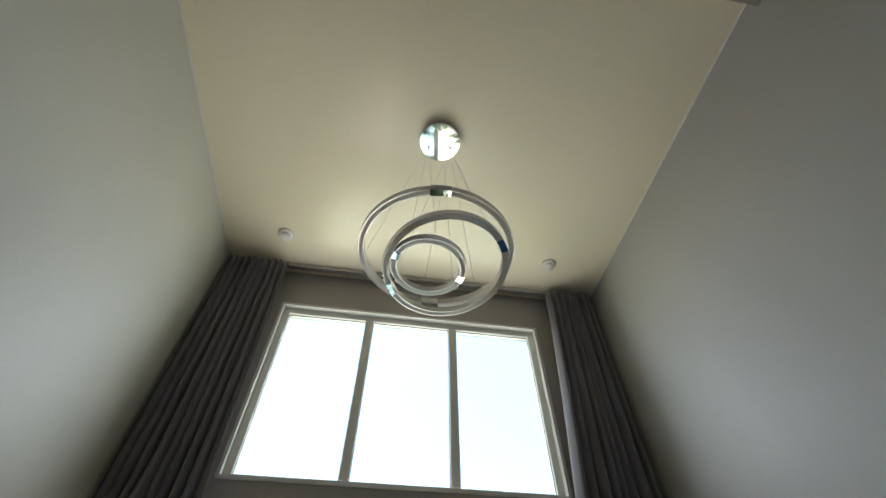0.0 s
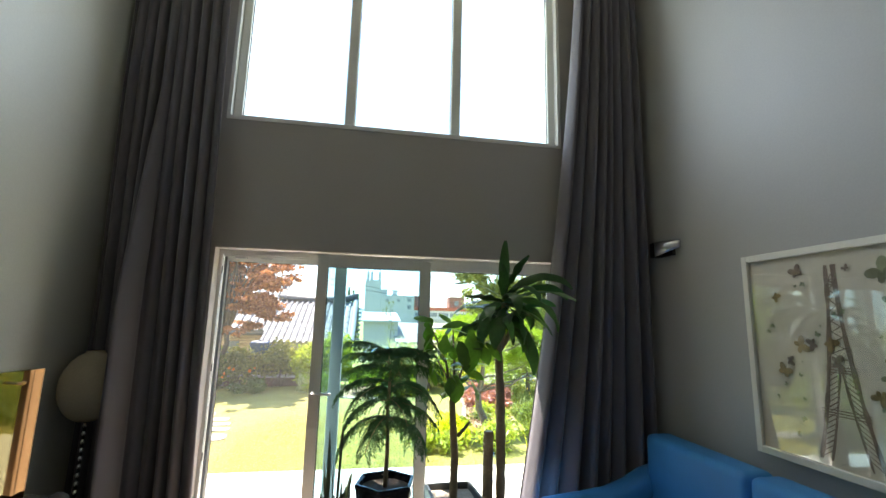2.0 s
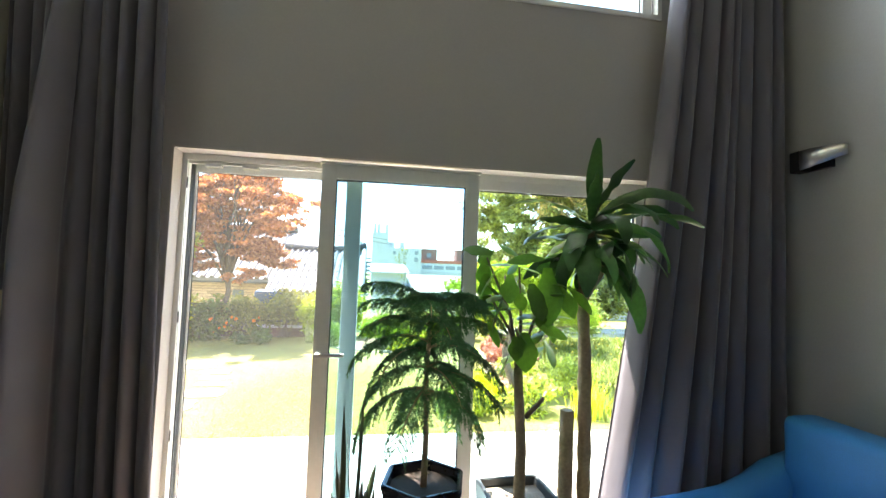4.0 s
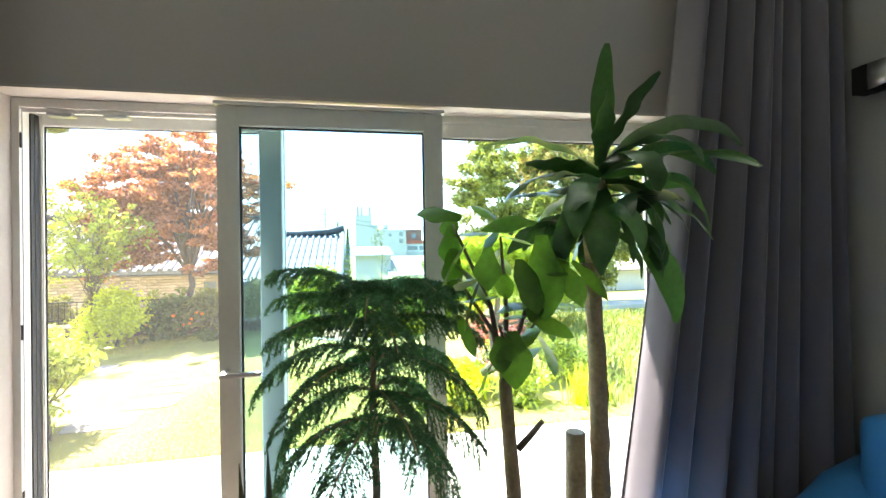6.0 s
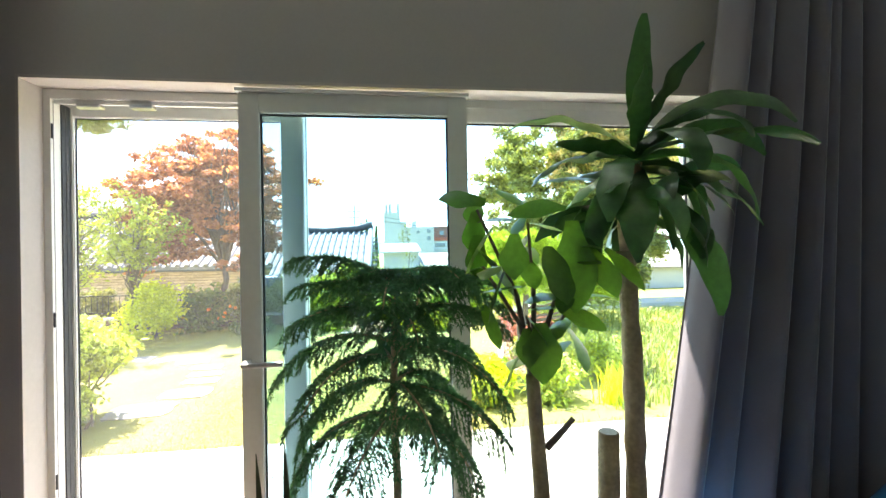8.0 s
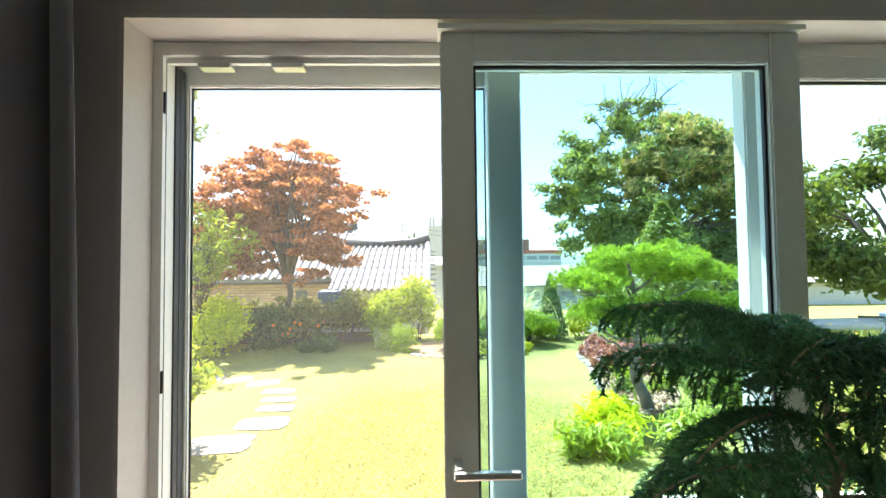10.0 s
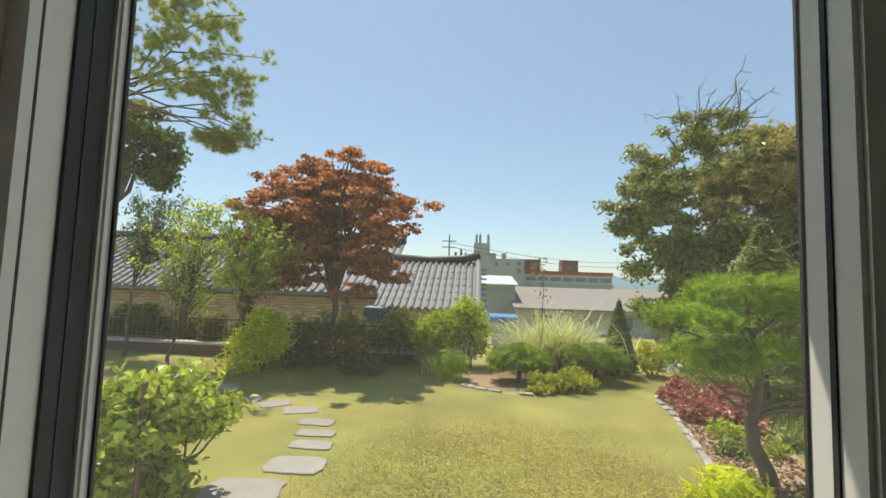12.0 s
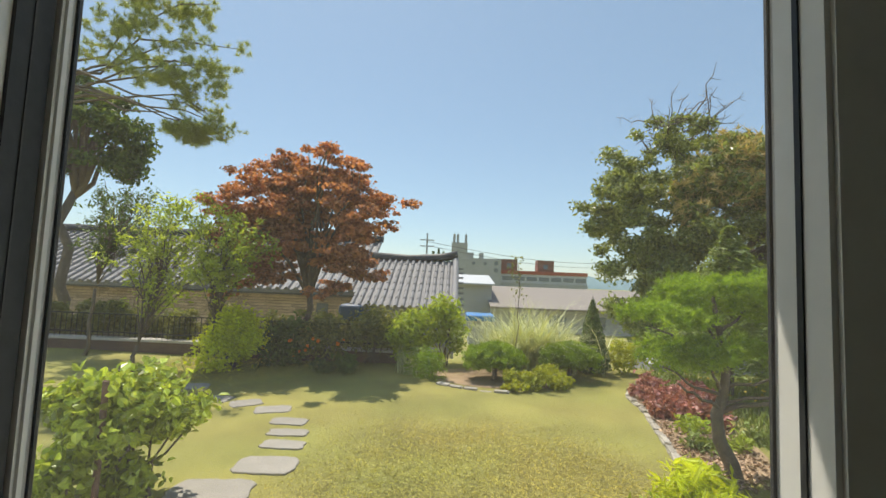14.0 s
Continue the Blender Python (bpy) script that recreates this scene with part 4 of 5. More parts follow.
for q in tips:
    part("branch", tube(bmesh.new(), [(-0.02, 0, 1.12), (q[0] * 0.35, q[1] * 0.5, 1.12 + (q[2] - 1.12) * 0.5), q], [0.012, 0.008, 0.004], 6), GREY_BARK, fp, smooth=True)
# stalk end x and height, heading, pitch, length, width
LEAVES = [(-0.18, 1.70, 2.9, 0.25, 0.15, 0.085), (0.08, 1.68, 3.3, 0.05, 0.21, 0.070), (-0.16, 1.62, 3.6, -0.75, 0.19, 0.065), (-0.09, 1.60, 4.4, -1.1, 0.15, 0.085),
          (0.10, 1.64, 4.5, -1.35, 0.30, 0.125), (0.02, 1.56, 4.9, -0.9, 0.20, 0.10), (0.05, 1.36, 5.9, -0.25, 0.16, 0.075), (-0.01, 1.32, 4.6, -1.2, 0.19, 0.115),
          (0.15, 1.56, 5.6, -0.9, 0.19, 0.080), (0.21, 1.55, 5.8, -0.7, 0.18, 0.070), (-0.05, 1.68, 2.2, 0.7, 0.14, 0.070), (-0.13, 1.48, 3.9, -0.9, 0.17, 0.080)]
for x, z, az, el, L, w in LEAVES:
    part("leaf", strap((x, -0.06, z), az, el, L, w, 0.5, rng.normal() * 0.25, rng, 0.15, 10, 0.97, 0.0, 0.7 if abs(math.cos(az)) > 0.6 else 0.0), FICUS, fp, smooth=True)
for q in tips:
    for i in range(5):
        az = rng.uniform(0, math.tau)
        part("leaf", strap((q[0], q[1], q[2] - 0.04 * i + 0.04), az, rng.uniform(-1.1, 0.5), rng.uniform(0.11, 0.18), rng.uniform(0.060, 0.085), rng.uniform(0.2, 0.9), rng.normal() * 0.3, rng, 0.18, 8, 0.97), FICUS, fp, smooth=True)

# dracaena cane with a stump beside it, pot wrapped in a plastic bag
dr = thing("dracaena", "tall dracaena cane with arching leaves, pot in a plastic bag", "potted plant", "plants by the window", at=(1.705, 4.05, 0))
part("pot", lathe(bmesh.new(), [(0.14, 0.0), (0.165, 0.32), (0.15, 0.32), (0.14, 0.28)], 30), WHITE_POT, dr, smooth=True)
part("soil", lathe(bmesh.new(), [(0.13, 0.27), (0.13, 0.30)], 20), SOIL, dr)
bm = bmesh.new()
n, m = 40, 8
rows = []
for j in range(m + 1):
    t = j / m
    rr = 0.172 + 0.012 * math.sin(3.1 * t) - (0.05 * max(0, t - 0.8) / 0.2)
    rows.append([bm.verts.new((rr * (1 + 0.06 * noise.noise(Vector((2.2 * math.cos(k * math.tau / n), 2.2 * math.sin(k * math.tau / n), 4 * t)))) * math.cos(k * math.tau / n), rr * (1 + 0.06 * noise.noise(Vector((3.3 * math.cos(k * math.tau / n), 2.2, 4 * t)))) * math.sin(k * math.tau / n), 0.12 + 0.26 * t + 0.03 * t * noise.noise(Vector((3 * math.cos(k * math.tau / n), 3 * math.sin(k * math.tau / n), 0))))) for k in range(n)])
for a, b in zip(rows, rows[1:]):
    for k in range(n):
        bm.faces.new((a[k], a[(k + 1) % n], b[(k + 1) % n], b[k]))
bag = part("plastic_bag", bm, PLASTIC_BAG, dr, "crinkled white plastic bag", smooth=True)
part("red_print", strap((-0.10, -0.135, 0.37), -1.2, 0.6, 0.09, 0.025, 0.3, 0.3, rng), RED_PRINT, bag)
rng = np.random.default_rng(51)
bm = bmesh.new()
zs = [0.28 + 0.06 * i for i in range(22)]
tube(bm, [(0.012 * math.sin(2.1 * z) - 0.03 * max(0, z - 1.2), 0, z) for z in zs], [0.034 + 0.003 * math.sin(37 * z) - 0.004 * (z > 1.2) for z in zs], 14)
part("cane", bm, CANE, dr, "ringed brown cane", smooth=True)
bm = bmesh.new()
tube(bm, [(-0.082, 0.02, 0.28), (-0.078, 0.02, 0.6), (-0.074, 0.02, 0.915)], [0.040, 0.038, 0.036], 14)
stump = part("stump", bm, CANE, dr, "sawn-off second cane", smooth=True)
part("cut_face", lathe(bmesh.new(), [(0.034, 0.915), (0.032, 0.919)], 14, (-0.074, 0.02)), CUT_WOOD, stump)
heads = [(0.03, -0.01, 1.84), (0.10, 0.02, 1.74), (-0.03, -0.03, 1.74)]
for h in heads:
    part("stem", tube(bmesh.new(), [(0.0, 0, 1.50), (h[0] * 0.9, h[1] * 0.7, 1.62), h], [0.026, 0.022, 0.017], 8), CANE, dr, smooth=True)
# heading, pitch, length, width, droop
FRONDS = [(4.6, 1.50, 0.42, 0.074, 0.25), (5.6, 1.20, 0.37, 0.072, 0.5), (-0.15, 0.80, 0.60, 0.070, 1.5), (0.1, 0.55, 0.60, 0.062, 1.2), (-0.35, 0.40, 0.56, 0.070, 0.9), (-0.2, 0.25, 0.56, 0.075, 1.7),
          (-0.5, -0.15, 0.44, 0.095, 0.9), (-0.7, -0.75, 0.54, 0.088, 0.8), (3.2, 0.62, 0.50, 0.075, 1.1), (3.5, 0.25, 0.34, 0.080, 0.4), (3.35, 0.15, 0.46, 0.090, 0.9), (4.2, -0.45, 0.42, 0.105, 1.0),
          (4.2, 1.15, 0.27, 0.080, 0.3), (-1.2, -0.2, 0.42, 0.085, 1.6), (4.7, 0.5, 0.40, 0.080, 2.0), (0.5, 0.1, 0.46, 0.070, 1.1), (-1.0, 0.7, 0.42, 0.080, 1.8), (2.5, -0.2, 0.40, 0.080, 1.2), (3.9, 0.05, 0.44, 0.090, 1.5)]
for i, (az, el, L, w, dp) in enumerate(FRONDS):
    h = heads[0]
    part("leaf", strap((h[0], h[1], h[2] + 0.06 * math.sin(el)), az, el, L, w * 1.05, dp * 1.15, rng.normal() * 0.6, rng, 0.22, 18, 0.80, 0.16, 0.0 if el > 1 else 0.45 * rng.normal()), DRACAENA, dr, smooth=True)
for h, count in ((heads[1], 11), (heads[2], 12), (heads[0], 7)):
    for i in range(count):
        az = i * 2.4 + rng.normal() * 0.2
        L = (0.26 if math.sin(az) > 0.5 else 0.36) * rng.uniform(0.75, 1.15)
        part("leaf", strap((h[0], h[1], h[2] - 0.08 * i / count), az, rng.uniform(-0.8, 0.8), L, rng.uniform(0.055, 0.085), rng.uniform(0.6, 2.1), rng.normal() * 0.5, rng, 0.18, 14, 0.88, 0.12, rng.uniform(-0.9, 0.9)), DRACAENA, dr, smooth=True)


# ---- garden ----
GZ = -0.15


def ground_z(x, y):
    drop = min(1.0, max(0.0, (y - 14.2) / 3.0))
    return GZ - 1.9 * drop * drop * (3 - 2 * drop) + 0.02 * math.sin(0.7 * x + 1.3) * math.sin(0.6 * y) - 0.05 * (y < 4.8)


xs = [-900, -300, -120, -60, -30, -20] + [-14 + 0.5 * i for i in range(57)] + [20, 30, 60, 120, 300, 900]
ys = [-60, -20, -8, 0, 4.5, 5, 5.5] + [6 + 0.4 * i for i in range(33)] + [20, 24, 30, 50, 110, 250, 600, 1500]
verts = [(x, y, ground_z(x, y)) for y in ys for x in xs]
nx = len(xs)
faces = [(j * nx + i, j * nx + i + 1, (j + 1) * nx + i + 1, (j + 1) * nx + i) for j in range(len(ys) - 1) for i in range(nx - 1)]
structure("ground", (verts, faces), LAWN, "yellow-green mown lawn reaching past the garden", "ground", smooth=True)

rng = np.random.default_rng(61)
pts = [(x, y, GZ - 0.01) for x, y in zip(rng.uniform(-5.5, 4.0, 200000), 6.62 + 7.0 * rng.uniform(size=200000) ** 1.12)
       if not (x > 2.3 + 0.35 * abs(y - 10.2) ** 0.9 and y > 7.2)]
grass = part("grass", blade_mesh(pts, 0.030, 0.009, 1.9, rng, 1), BLADE)
tagged(grass, "short dry yellow-green lawn grass", "grass", kind="stuff")
edge = [(x, 6.58 + 0.06 * rng.normal(), GZ - 0.01) for x in rng.uniform(-6, 8, 3500)]
tagged(part("grass", blade_mesh(edge, 0.10, 0.010, 0.8, rng, 2), BLADE), "longer grass fringe along the terrace", "grass", kind="stuff")

terrace = thing("terrace", "pale stone-paved terrace in front of the window", "terrace", kind="structure")
part("bed", boxes((-6.0, 9.0, 4.706, 6.56, -0.30, -0.115)), MORTAR, terrace)
tile_mesh = {}
for i in range(25):
    for j in range(3):
        bmx = soft_box(0.004, 0.596, 0.004, 0.580, -0.03, 0.0, 0.004, 1) if not tile_mesh else None
        if bmx is not None:
            ob = part("paver", bmx, PAVER, terrace)
            tile_mesh["m"] = ob.data
        else:
            ob = new("paver", tile_mesh["m"])
            ob.parent = terrace
        ob.location = (-6.0 + 0.6 * i, 4.81 + 0.583 * j, -0.10 + 0.002 * math.sin(7 * i + 3 * j))


def stepping_stone(x, y, w, d, turn, seed):
    r = np.random.default_rng(seed)
    n = 22
    bm = bmesh.new()
    outline = []
    for k in range(n):
        a = math.tau * k / n
        q = (abs(math.cos(a)) ** 6 + abs(math.sin(a)) ** 6) ** (-1 / 6) * (0.90 + 0.035 * r.normal())
        outline.append((w / 2 * q * math.cos(a), d / 2 * q * math.sin(a)))
    lo = [bm.verts.new((px, py, -0.05)) for px, py in outline]
    up = [bm.verts.new((px, py, 0.008)) for px, py in outline]
    tp = [bm.verts.new((px * 0.96, py * 0.96, 0.014)) for px, py in outline]
    for a, b in ((lo, up), (up, tp)):
        for k in range(n):
            bm.faces.new((a[k], a[(k + 1) % n], b[(k + 1) % n], b[k]))
    bm.faces.new(tp)
    ob = part("stepping_stone", bm, STONE)
    ob.location, ob.rotation_euler = (x, y, GZ), (0, 0, turn)
    tagged(ob, "flat grey stepping stone set in the lawn", "stepping stone", "stepping stones")


for i, (x, y, w, d, a) in enumerate(((-1.85, 7.75, 0.72, 0.50, 0.1), (-1.62, 8.30, 0.62, 0.42, 0.05), (-1.66, 8.80, 0.50, 0.26, 0.02), (-1.74, 9.15, 0.50, 0.24, 0.05), (-1.87, 9.52, 0.48, 0.28, 0.0),
                                     (-2.25, 9.95, 0.52, 0.34, 0.35), (-2.72, 10.17, 0.46, 0.34, 0.6), (-3.19, 10.29, 0.44, 0.36, 0.1), (-3.9, 10.9, 0.5, 0.4, 0.3))):
    stepping_stone(x, y, w, d, a, 70 + i)


def edging(points, seed, label):
    r = np.random.default_rng(seed)
    for (x0, y0), (x1, y1) in zip(points, points[1:]):
        L = math.hypot(x1 - x0, y1 - y0)
        bm = soft_box(-L / 2 + 0.01, L / 2 - 0.01, -0.05, 0.05, -0.08, 0.035 + 0.02 * r.normal(), 0.02, 2)
        for v in bm.verts:
            v.co += Vector(r.normal(size=3)) * 0.006
        ob = part("edging_stone", bm, EDGE_STONE)
        ob.location, ob.rotation_euler = ((x0 + x1) / 2, (y0 + y1) / 2, GZ), (0, 0, math.atan2(y1 - y0, x1 - x0))
        tagged(ob, label, "edging stone", "flower-bed edging")


def arc(p0, p1, p2, n):
    out = []
    for i in range(n + 1):
        t = i / n
        out.append(tuple((1 - t) ** 2 * a + 2 * t * (1 - t) * b + t * t * c for a, b, c in zip(p0, p1, p2)))
    return out


edging(arc((-0.15, 11.78), (0.4, 11.4), (1.05, 11.35), 5), 81, "pale rough stone edging a flower bed")
right_edge = arc((3.9, 12.55), (2.9, 11.9), (2.98, 10.9), 8) + arc((2.98, 10.9), (2.7, 9.6), (2.30, 8.2), 10)[1:]
edging(right_edge, 82, "pale rough stone edging the curved bed")

# bed soil
bm = bmesh.new()
row = [(bm.verts.new((x + 0.05, y, GZ + 0.012)), bm.verts.new((x + 0.95 + 0.15 * math.sin(3 * y), y + 0.3, GZ + 0.03))) for x, y in right_edge]
for a, b in zip(row, row[1:]):
    bm.faces.new((a[0], a[1], b[1], b[0]))
structure("bed_soil", bm, EARTH, "bare reddish earth of the curved bed", "soil")
bm = bmesh.new()
bmesh.ops.create_circle(bm, cap_ends=True, radius=1.0, segments=24)
for v in bm.verts:
    v.co = Vector((1.0 + 1.25 * v.co.x, 12.45 + 0.85 * v.co.y, GZ + 0.02))
structure("bed_soil", bm, EARTH, "bare earth of the planted island bed", "soil")

rng = np.random.default_rng(85)
spots = [(x + rng.uniform(0.06, 0.95), y + 0.25 * rng.uniform(), GZ + 0.035) for x, y in right_edge for _ in range(150)]
nn = rng.normal(size=(len(spots), 3)) * 0.5 + np.array((0, 0, 0.9))
nn /= np.linalg.norm(nn, axis=1, keepdims=True)
tagged(part("mulch", leaf_mesh(np.array(spots), nn, 0.055, 0.030, rng), MULCH), "bark chips and clods on the bed", "mulch", kind="stuff")

# large-leaved shrub by the terrace, with a stake
rng = np.random.default_rng(91)
shrub = thing("shrub", "broad-leaved shrub on thin stems beside the terrace", "shrub", at=(-2.2, 7.2, GZ))
cl = crown_clumps((-2.52, 7.25, 0.42), (0.74, 0.70, 0.46), 44, 0.19, rng, -0.9, 0.75)
p, nrm = clump_points(cl, 7600, rng, 0.05)
p[:, 2] = np.maximum(p[:, 2], GZ + 0.08)
part("foliage", leaf_mesh(p - np.array(shrub.location), nrm, 0.070, 0.045, rng), SHRUB, shrub)
bm = bmesh.new()
for c, _ in cl[:14]:
    limb(bm, (rng.normal() * 0.12, rng.normal() * 0.12, -0.03), Vector(c) - shrub.location, 0.016, 0.005, rng, 0.02, 5)
part("stems", bm, GREY_BARK, shrub, smooth=True)
st = part("stake", tube(bmesh.new(), [(0, 0, -0.1), (0.01, 0, 1.06)], 0.020, 9), LOW_WALL)
st.location = (-2.16, 6.95, GZ)
tagged(st, "weathered brown wooden stake in the shrub", "stake")

# maple with red-brown foliage
rng = np.random.default_rng(101)
cl = []
for _ in range(125):
    u = rng.normal(size=3)
    u /= np.linalg.norm(u)
    if u[2] < -0.72:
        u[2] = -u[2]
    c = np.array((-3.10, 13.3, 2.52)) + u * np.array((1.95, 1.5, 1.80)) * rng.uniform(0.0, 1.0) ** 0.45
    for _ in range(5):
        cl.append((c + rng.normal(size=3) * np.array((0.26, 0.24, 0.09)), np.array((0.22, 0.20, 0.085)) * rng.uniform(0.5, 1.25)))
tree("maple_tree", "red-brown maple with layered spreading foliage", (-2.95, 13.3, GZ - 0.05), (-2.98, 13.32, 1.25), cl, 0.085, MAPLE, GREY_BARK, 50000, (0.085, 0.055), 102, limbs=24, flat=0.6, shell=0.0)

# two slender young trees left of it
for i, (b, f, c, r, n, mt) in enumerate((((-5.45, 11.6, GZ), (-5.38, 11.65, 0.30), (-5.3, 12.2, 2.1), (1.3, 0.8, 1.0), 9000, SPRING), ((-4.6, 12.5, GZ), (-4.52, 12.45, 0.45), (-3.9, 11.7, 2.25), (1.05, 0.7, 0.75), 9000, SPRING),
                                         ((-7.3, 12.8, GZ), (-7.2, 12.8, 1.2), (-6.9, 12.9, 2.6), (1.1, 0.9, 0.9), 8000, DARKGREEN))):
    shoot_tree("young_tree", "slender young tree with airy light green shoots", b, f, c, r, 44, mt, GREY_BARK, n // 520, (0.100, 0.034), 115 + i, "young trees")

# tall old pine reaching in
rng = np.random.default_rng(121)
cl = []
for c, r in (((-5.9, 11.9, 6.15), 0.55), ((-5.2, 12.0, 5.65), 0.5), ((-4.7, 12.0, 5.35), 0.36), ((-5.5, 12.0, 6.6), 0.6), ((-6.4, 12.0, 6.9), 0.7), ((-5.15, 12.0, 4.95), 0.32), ((-4.62, 12.0, 4.30), 0.24), ((-5.05, 12.0, 4.32), 0.26), ((-4.85, 12.0, 4.12), 0.20),
             ((-6.5, 12.0, 6.0), 0.6), ((-5.7, 12.0, 7.0), 0.5), ((-7.0, 12.0, 5.6), 0.7), ((-6.0, 12.0, 7.2), 0.6), ((-5.6, 11.8, 5.3), 0.35)):
    for _ in range(13):
        cl.append((np.array(c) + rng.normal(size=3) * r * np.array((0.75, 0.6, 0.42)), np.array((0.20, 0.20, 0.11)) * rng.uniform(0.6, 1.4)))
tree("pine_tree", "tall old pine with open needle clusters on long branches", (-9.4, 12.4, GZ), (-9.1, 12.3, 4.9), cl, 0.075, OLDPINE, GREY_BARK, 1900, (0.115, 0.0095), 122, limbs=12, shell=0.0, tuft=36)

rng = np.random.default_rng(125)
cl = crown_clumps((-9.75, 15.0, 5.1), (1.5, 1.2, 1.6), 60, 0.36, rng, -0.9, 0.7)
tree("dark_tree", "dense dark green tree behind the old pine", (-10.1, 15.2, ground_z(-10.1, 15.2)), (-9.9, 15.1, 3.6), cl, 0.14, DARKGREEN, GREY_BARK, 9000, (0.15, 0.07), 126, limbs=20, shell=0.2)

# low wall with coping, fence and hedge
lw = thing("low_wall", "low dark red-brown garden wall with a flat coping", "wall", kind="structure")
part("wall_body", boxes((-14.0, -0.9, 13.40, 13.60, -0.6, 0.08)), LOW_WALL, lw)
part("coping", boxes((-14.0, -0.9, 13.36, 13.64, 0.08, 0.13)), COPING, lw, "pale flat coping")
fence = thing("fence", "thin dark metal fence on the low wall", "fence", at=(0, 13.50, 0.12))
part("rail", boxes((-14.0, -0.9, -0.012, 0.012, 0.50, 0.52)), BLACK_METAL, fence)
part("rail", boxes((-14.0, -0.9, -0.012, 0.012, 0.10, 0.13)), BLACK_METAL, fence)
pm = None
for i in range(110):
    if pm is None:
        ob = part("picket", boxes((-0.005, 0.005, -0.005, 0.005, 0.0, 0.50)), BLACK_METAL, fence)
        pm = ob.data
    else:
        ob = new("picket", pm)
        ob.parent = fence
    ob.location = (-14.0 + 0.12 * i, 0, 0)
rng = np.random.default_rng(131)
for i in range(15):
    x = -9.6 + 0.62 * i
    bush("hedge_shrub", "thin dark upright hedge shrub behind the fence", (x, 14.0 + 0.1 * rng.normal(), 0.36 + 0.10 * rng.normal()), (0.42, 0.32, 0.66), HEDGE, 2400, (0.075, 0.04), 140 + i, 16, 0.19, True, "hedge", ground=ground_z(x, 14.35) - 0.05, category="shrub")

# bushes in front of the wall
for i, (nm, lb, c, r, mt, n, lf) in enumerate((
        ("bush", "bright yellow-green bush by the wall", (-4.05, 12.35, 0.42), (0.66, 0.5, 0.66), YELLOWGREEN, 3600, (0.075, 0.045)),
        ("bush", "dark green bush under the maple", (-3.35, 13.0, 0.35), (0.6, 0.45, 0.55), DARKGREEN, 2000, (0.09, 0.05)),
        ("bush", "dark bush with small leaves under the maple", (-2.55, 13.2, 0.30), (0.65, 0.45, 0.5), HEDGE, 1800, (0.08, 0.04)),
        ("bush", "dark reddish-green bush beside the maple", (-1.55, 13.3, 0.45), (0.55, 0.45, 0.62), HEDGE, 2000, (0.08, 0.04)),
        ("bush", "fresh green bush with narrow leaves", (-0.75, 13.25, 0.50), (0.5, 0.45, 0.68), SPRING, 2300, (0.11, 0.045)),
        ("bush", "fresh green bush with narrow leaves", (-0.05, 13.5, 0.62), (0.5, 0.4, 0.7), SPRING, 2000, (0.11, 0.045)),
        ("bush", "low dark fern-like clump", (-2.1, 12.35, 0.0), (0.6, 0.35, 0.22), DARKGREEN, 900, (0.12, 0.03)),
        ("bush", "low green clump at the lawn's edge", (-0.35, 12.25, 0.05), (0.35, 0.3, 0.32), PINE, 900, (0.16, 0.016)),
        ("bush", "yellow low shrub at the bed's edge", (1.20, 11.65, -0.04), (0.50, 0.34, 0.16), YELLOW, 1500, (0.08, 0.035)),
        ("bush", "yellow low shrub at the bed's edge", (1.85, 11.95, 0.0), (0.55, 0.34, 0.20), YELLOW, 1500, (0.08, 0.035)),
        ("bush", "yellow shrub behind the cone tree", (3.75, 13.6, 0.2), (0.5, 0.4, 0.35), YELLOW, 1000, (0.09, 0.04)),
        ("bush", "green shrub beyond the bed", (4.6, 13.4, 0.35), (0.7, 0.5, 0.6), PINE, 1600, (0.12, 0.03)),
        ("bush", "grey-green shrub in the flower meadow", (3.6, 8.1, 0.05), (0.5, 0.4, 0.3), SHRUB, 1100, (0.08, 0.03)),
        ("bush", "round green shrub by the bed", (5.8, 12.6, 0.4), (0.8, 0.6, 0.6), MEADOW, 1800, (0.10, 0.04)),
        ("bush", "light green clump by the terrace", (1.75, 7.25, -0.02), (0.45, 0.3, 0.2), SPRING, 900, (0.10, 0.03)),
        ("bush", "fern-like yellow-green clump at the bed's tip", (2.05, 7.75, 0.02), (0.36, 0.36, 0.24), YELLOWGREEN, 1200, (0.16, 0.03)),
        ("bush", "silvery green clump by the bed", (2.75, 7.3, 0.02), (0.4, 0.3, 0.28), SHRUB, 900, (0.10, 0.03)))):
    bush(nm, lb, c, r, mt, n, lf, 170 + i, 9, min(r) * 0.75, i < 6, "bushes")

# clipped pine domes
for i, (x, y, w) in enumerate(((0.88, 12.25, 0.58), (2.38, 12.70, 0.64))):
    rng = np.random.default_rng(200 + i)
    t = thing("dome_pine", "small pine clipped to a flat green dome on a short trunk", "shrub", "clipped dome pines", at=(x, y, GZ))
    cl = [(np.array((w * 0.62 * math.cos(a) * q, w * 0.55 * math.sin(a) * q, 0.52 - 0.16 * q * q)), np.array((0.24, 0.22, 0.18))) for a, q in zip(rng.uniform(0, math.tau, 26), rng.uniform(0, 1, 26) ** 0.5)]
    p, nrm = clump_points(cl, 2600, rng, 0.4)
    part("crown", needle_tufts(p, 18, 0.085, 0.017, rng, 0.6), PINE, t)
    bm = bmesh.new()
    limb(bm, (0, 0, -0.05), (0.03, 0, 0.42), 0.05, 0.035, rng, 0, 8)
    part("trunk", bm, GREY_BARK, t, smooth=True)

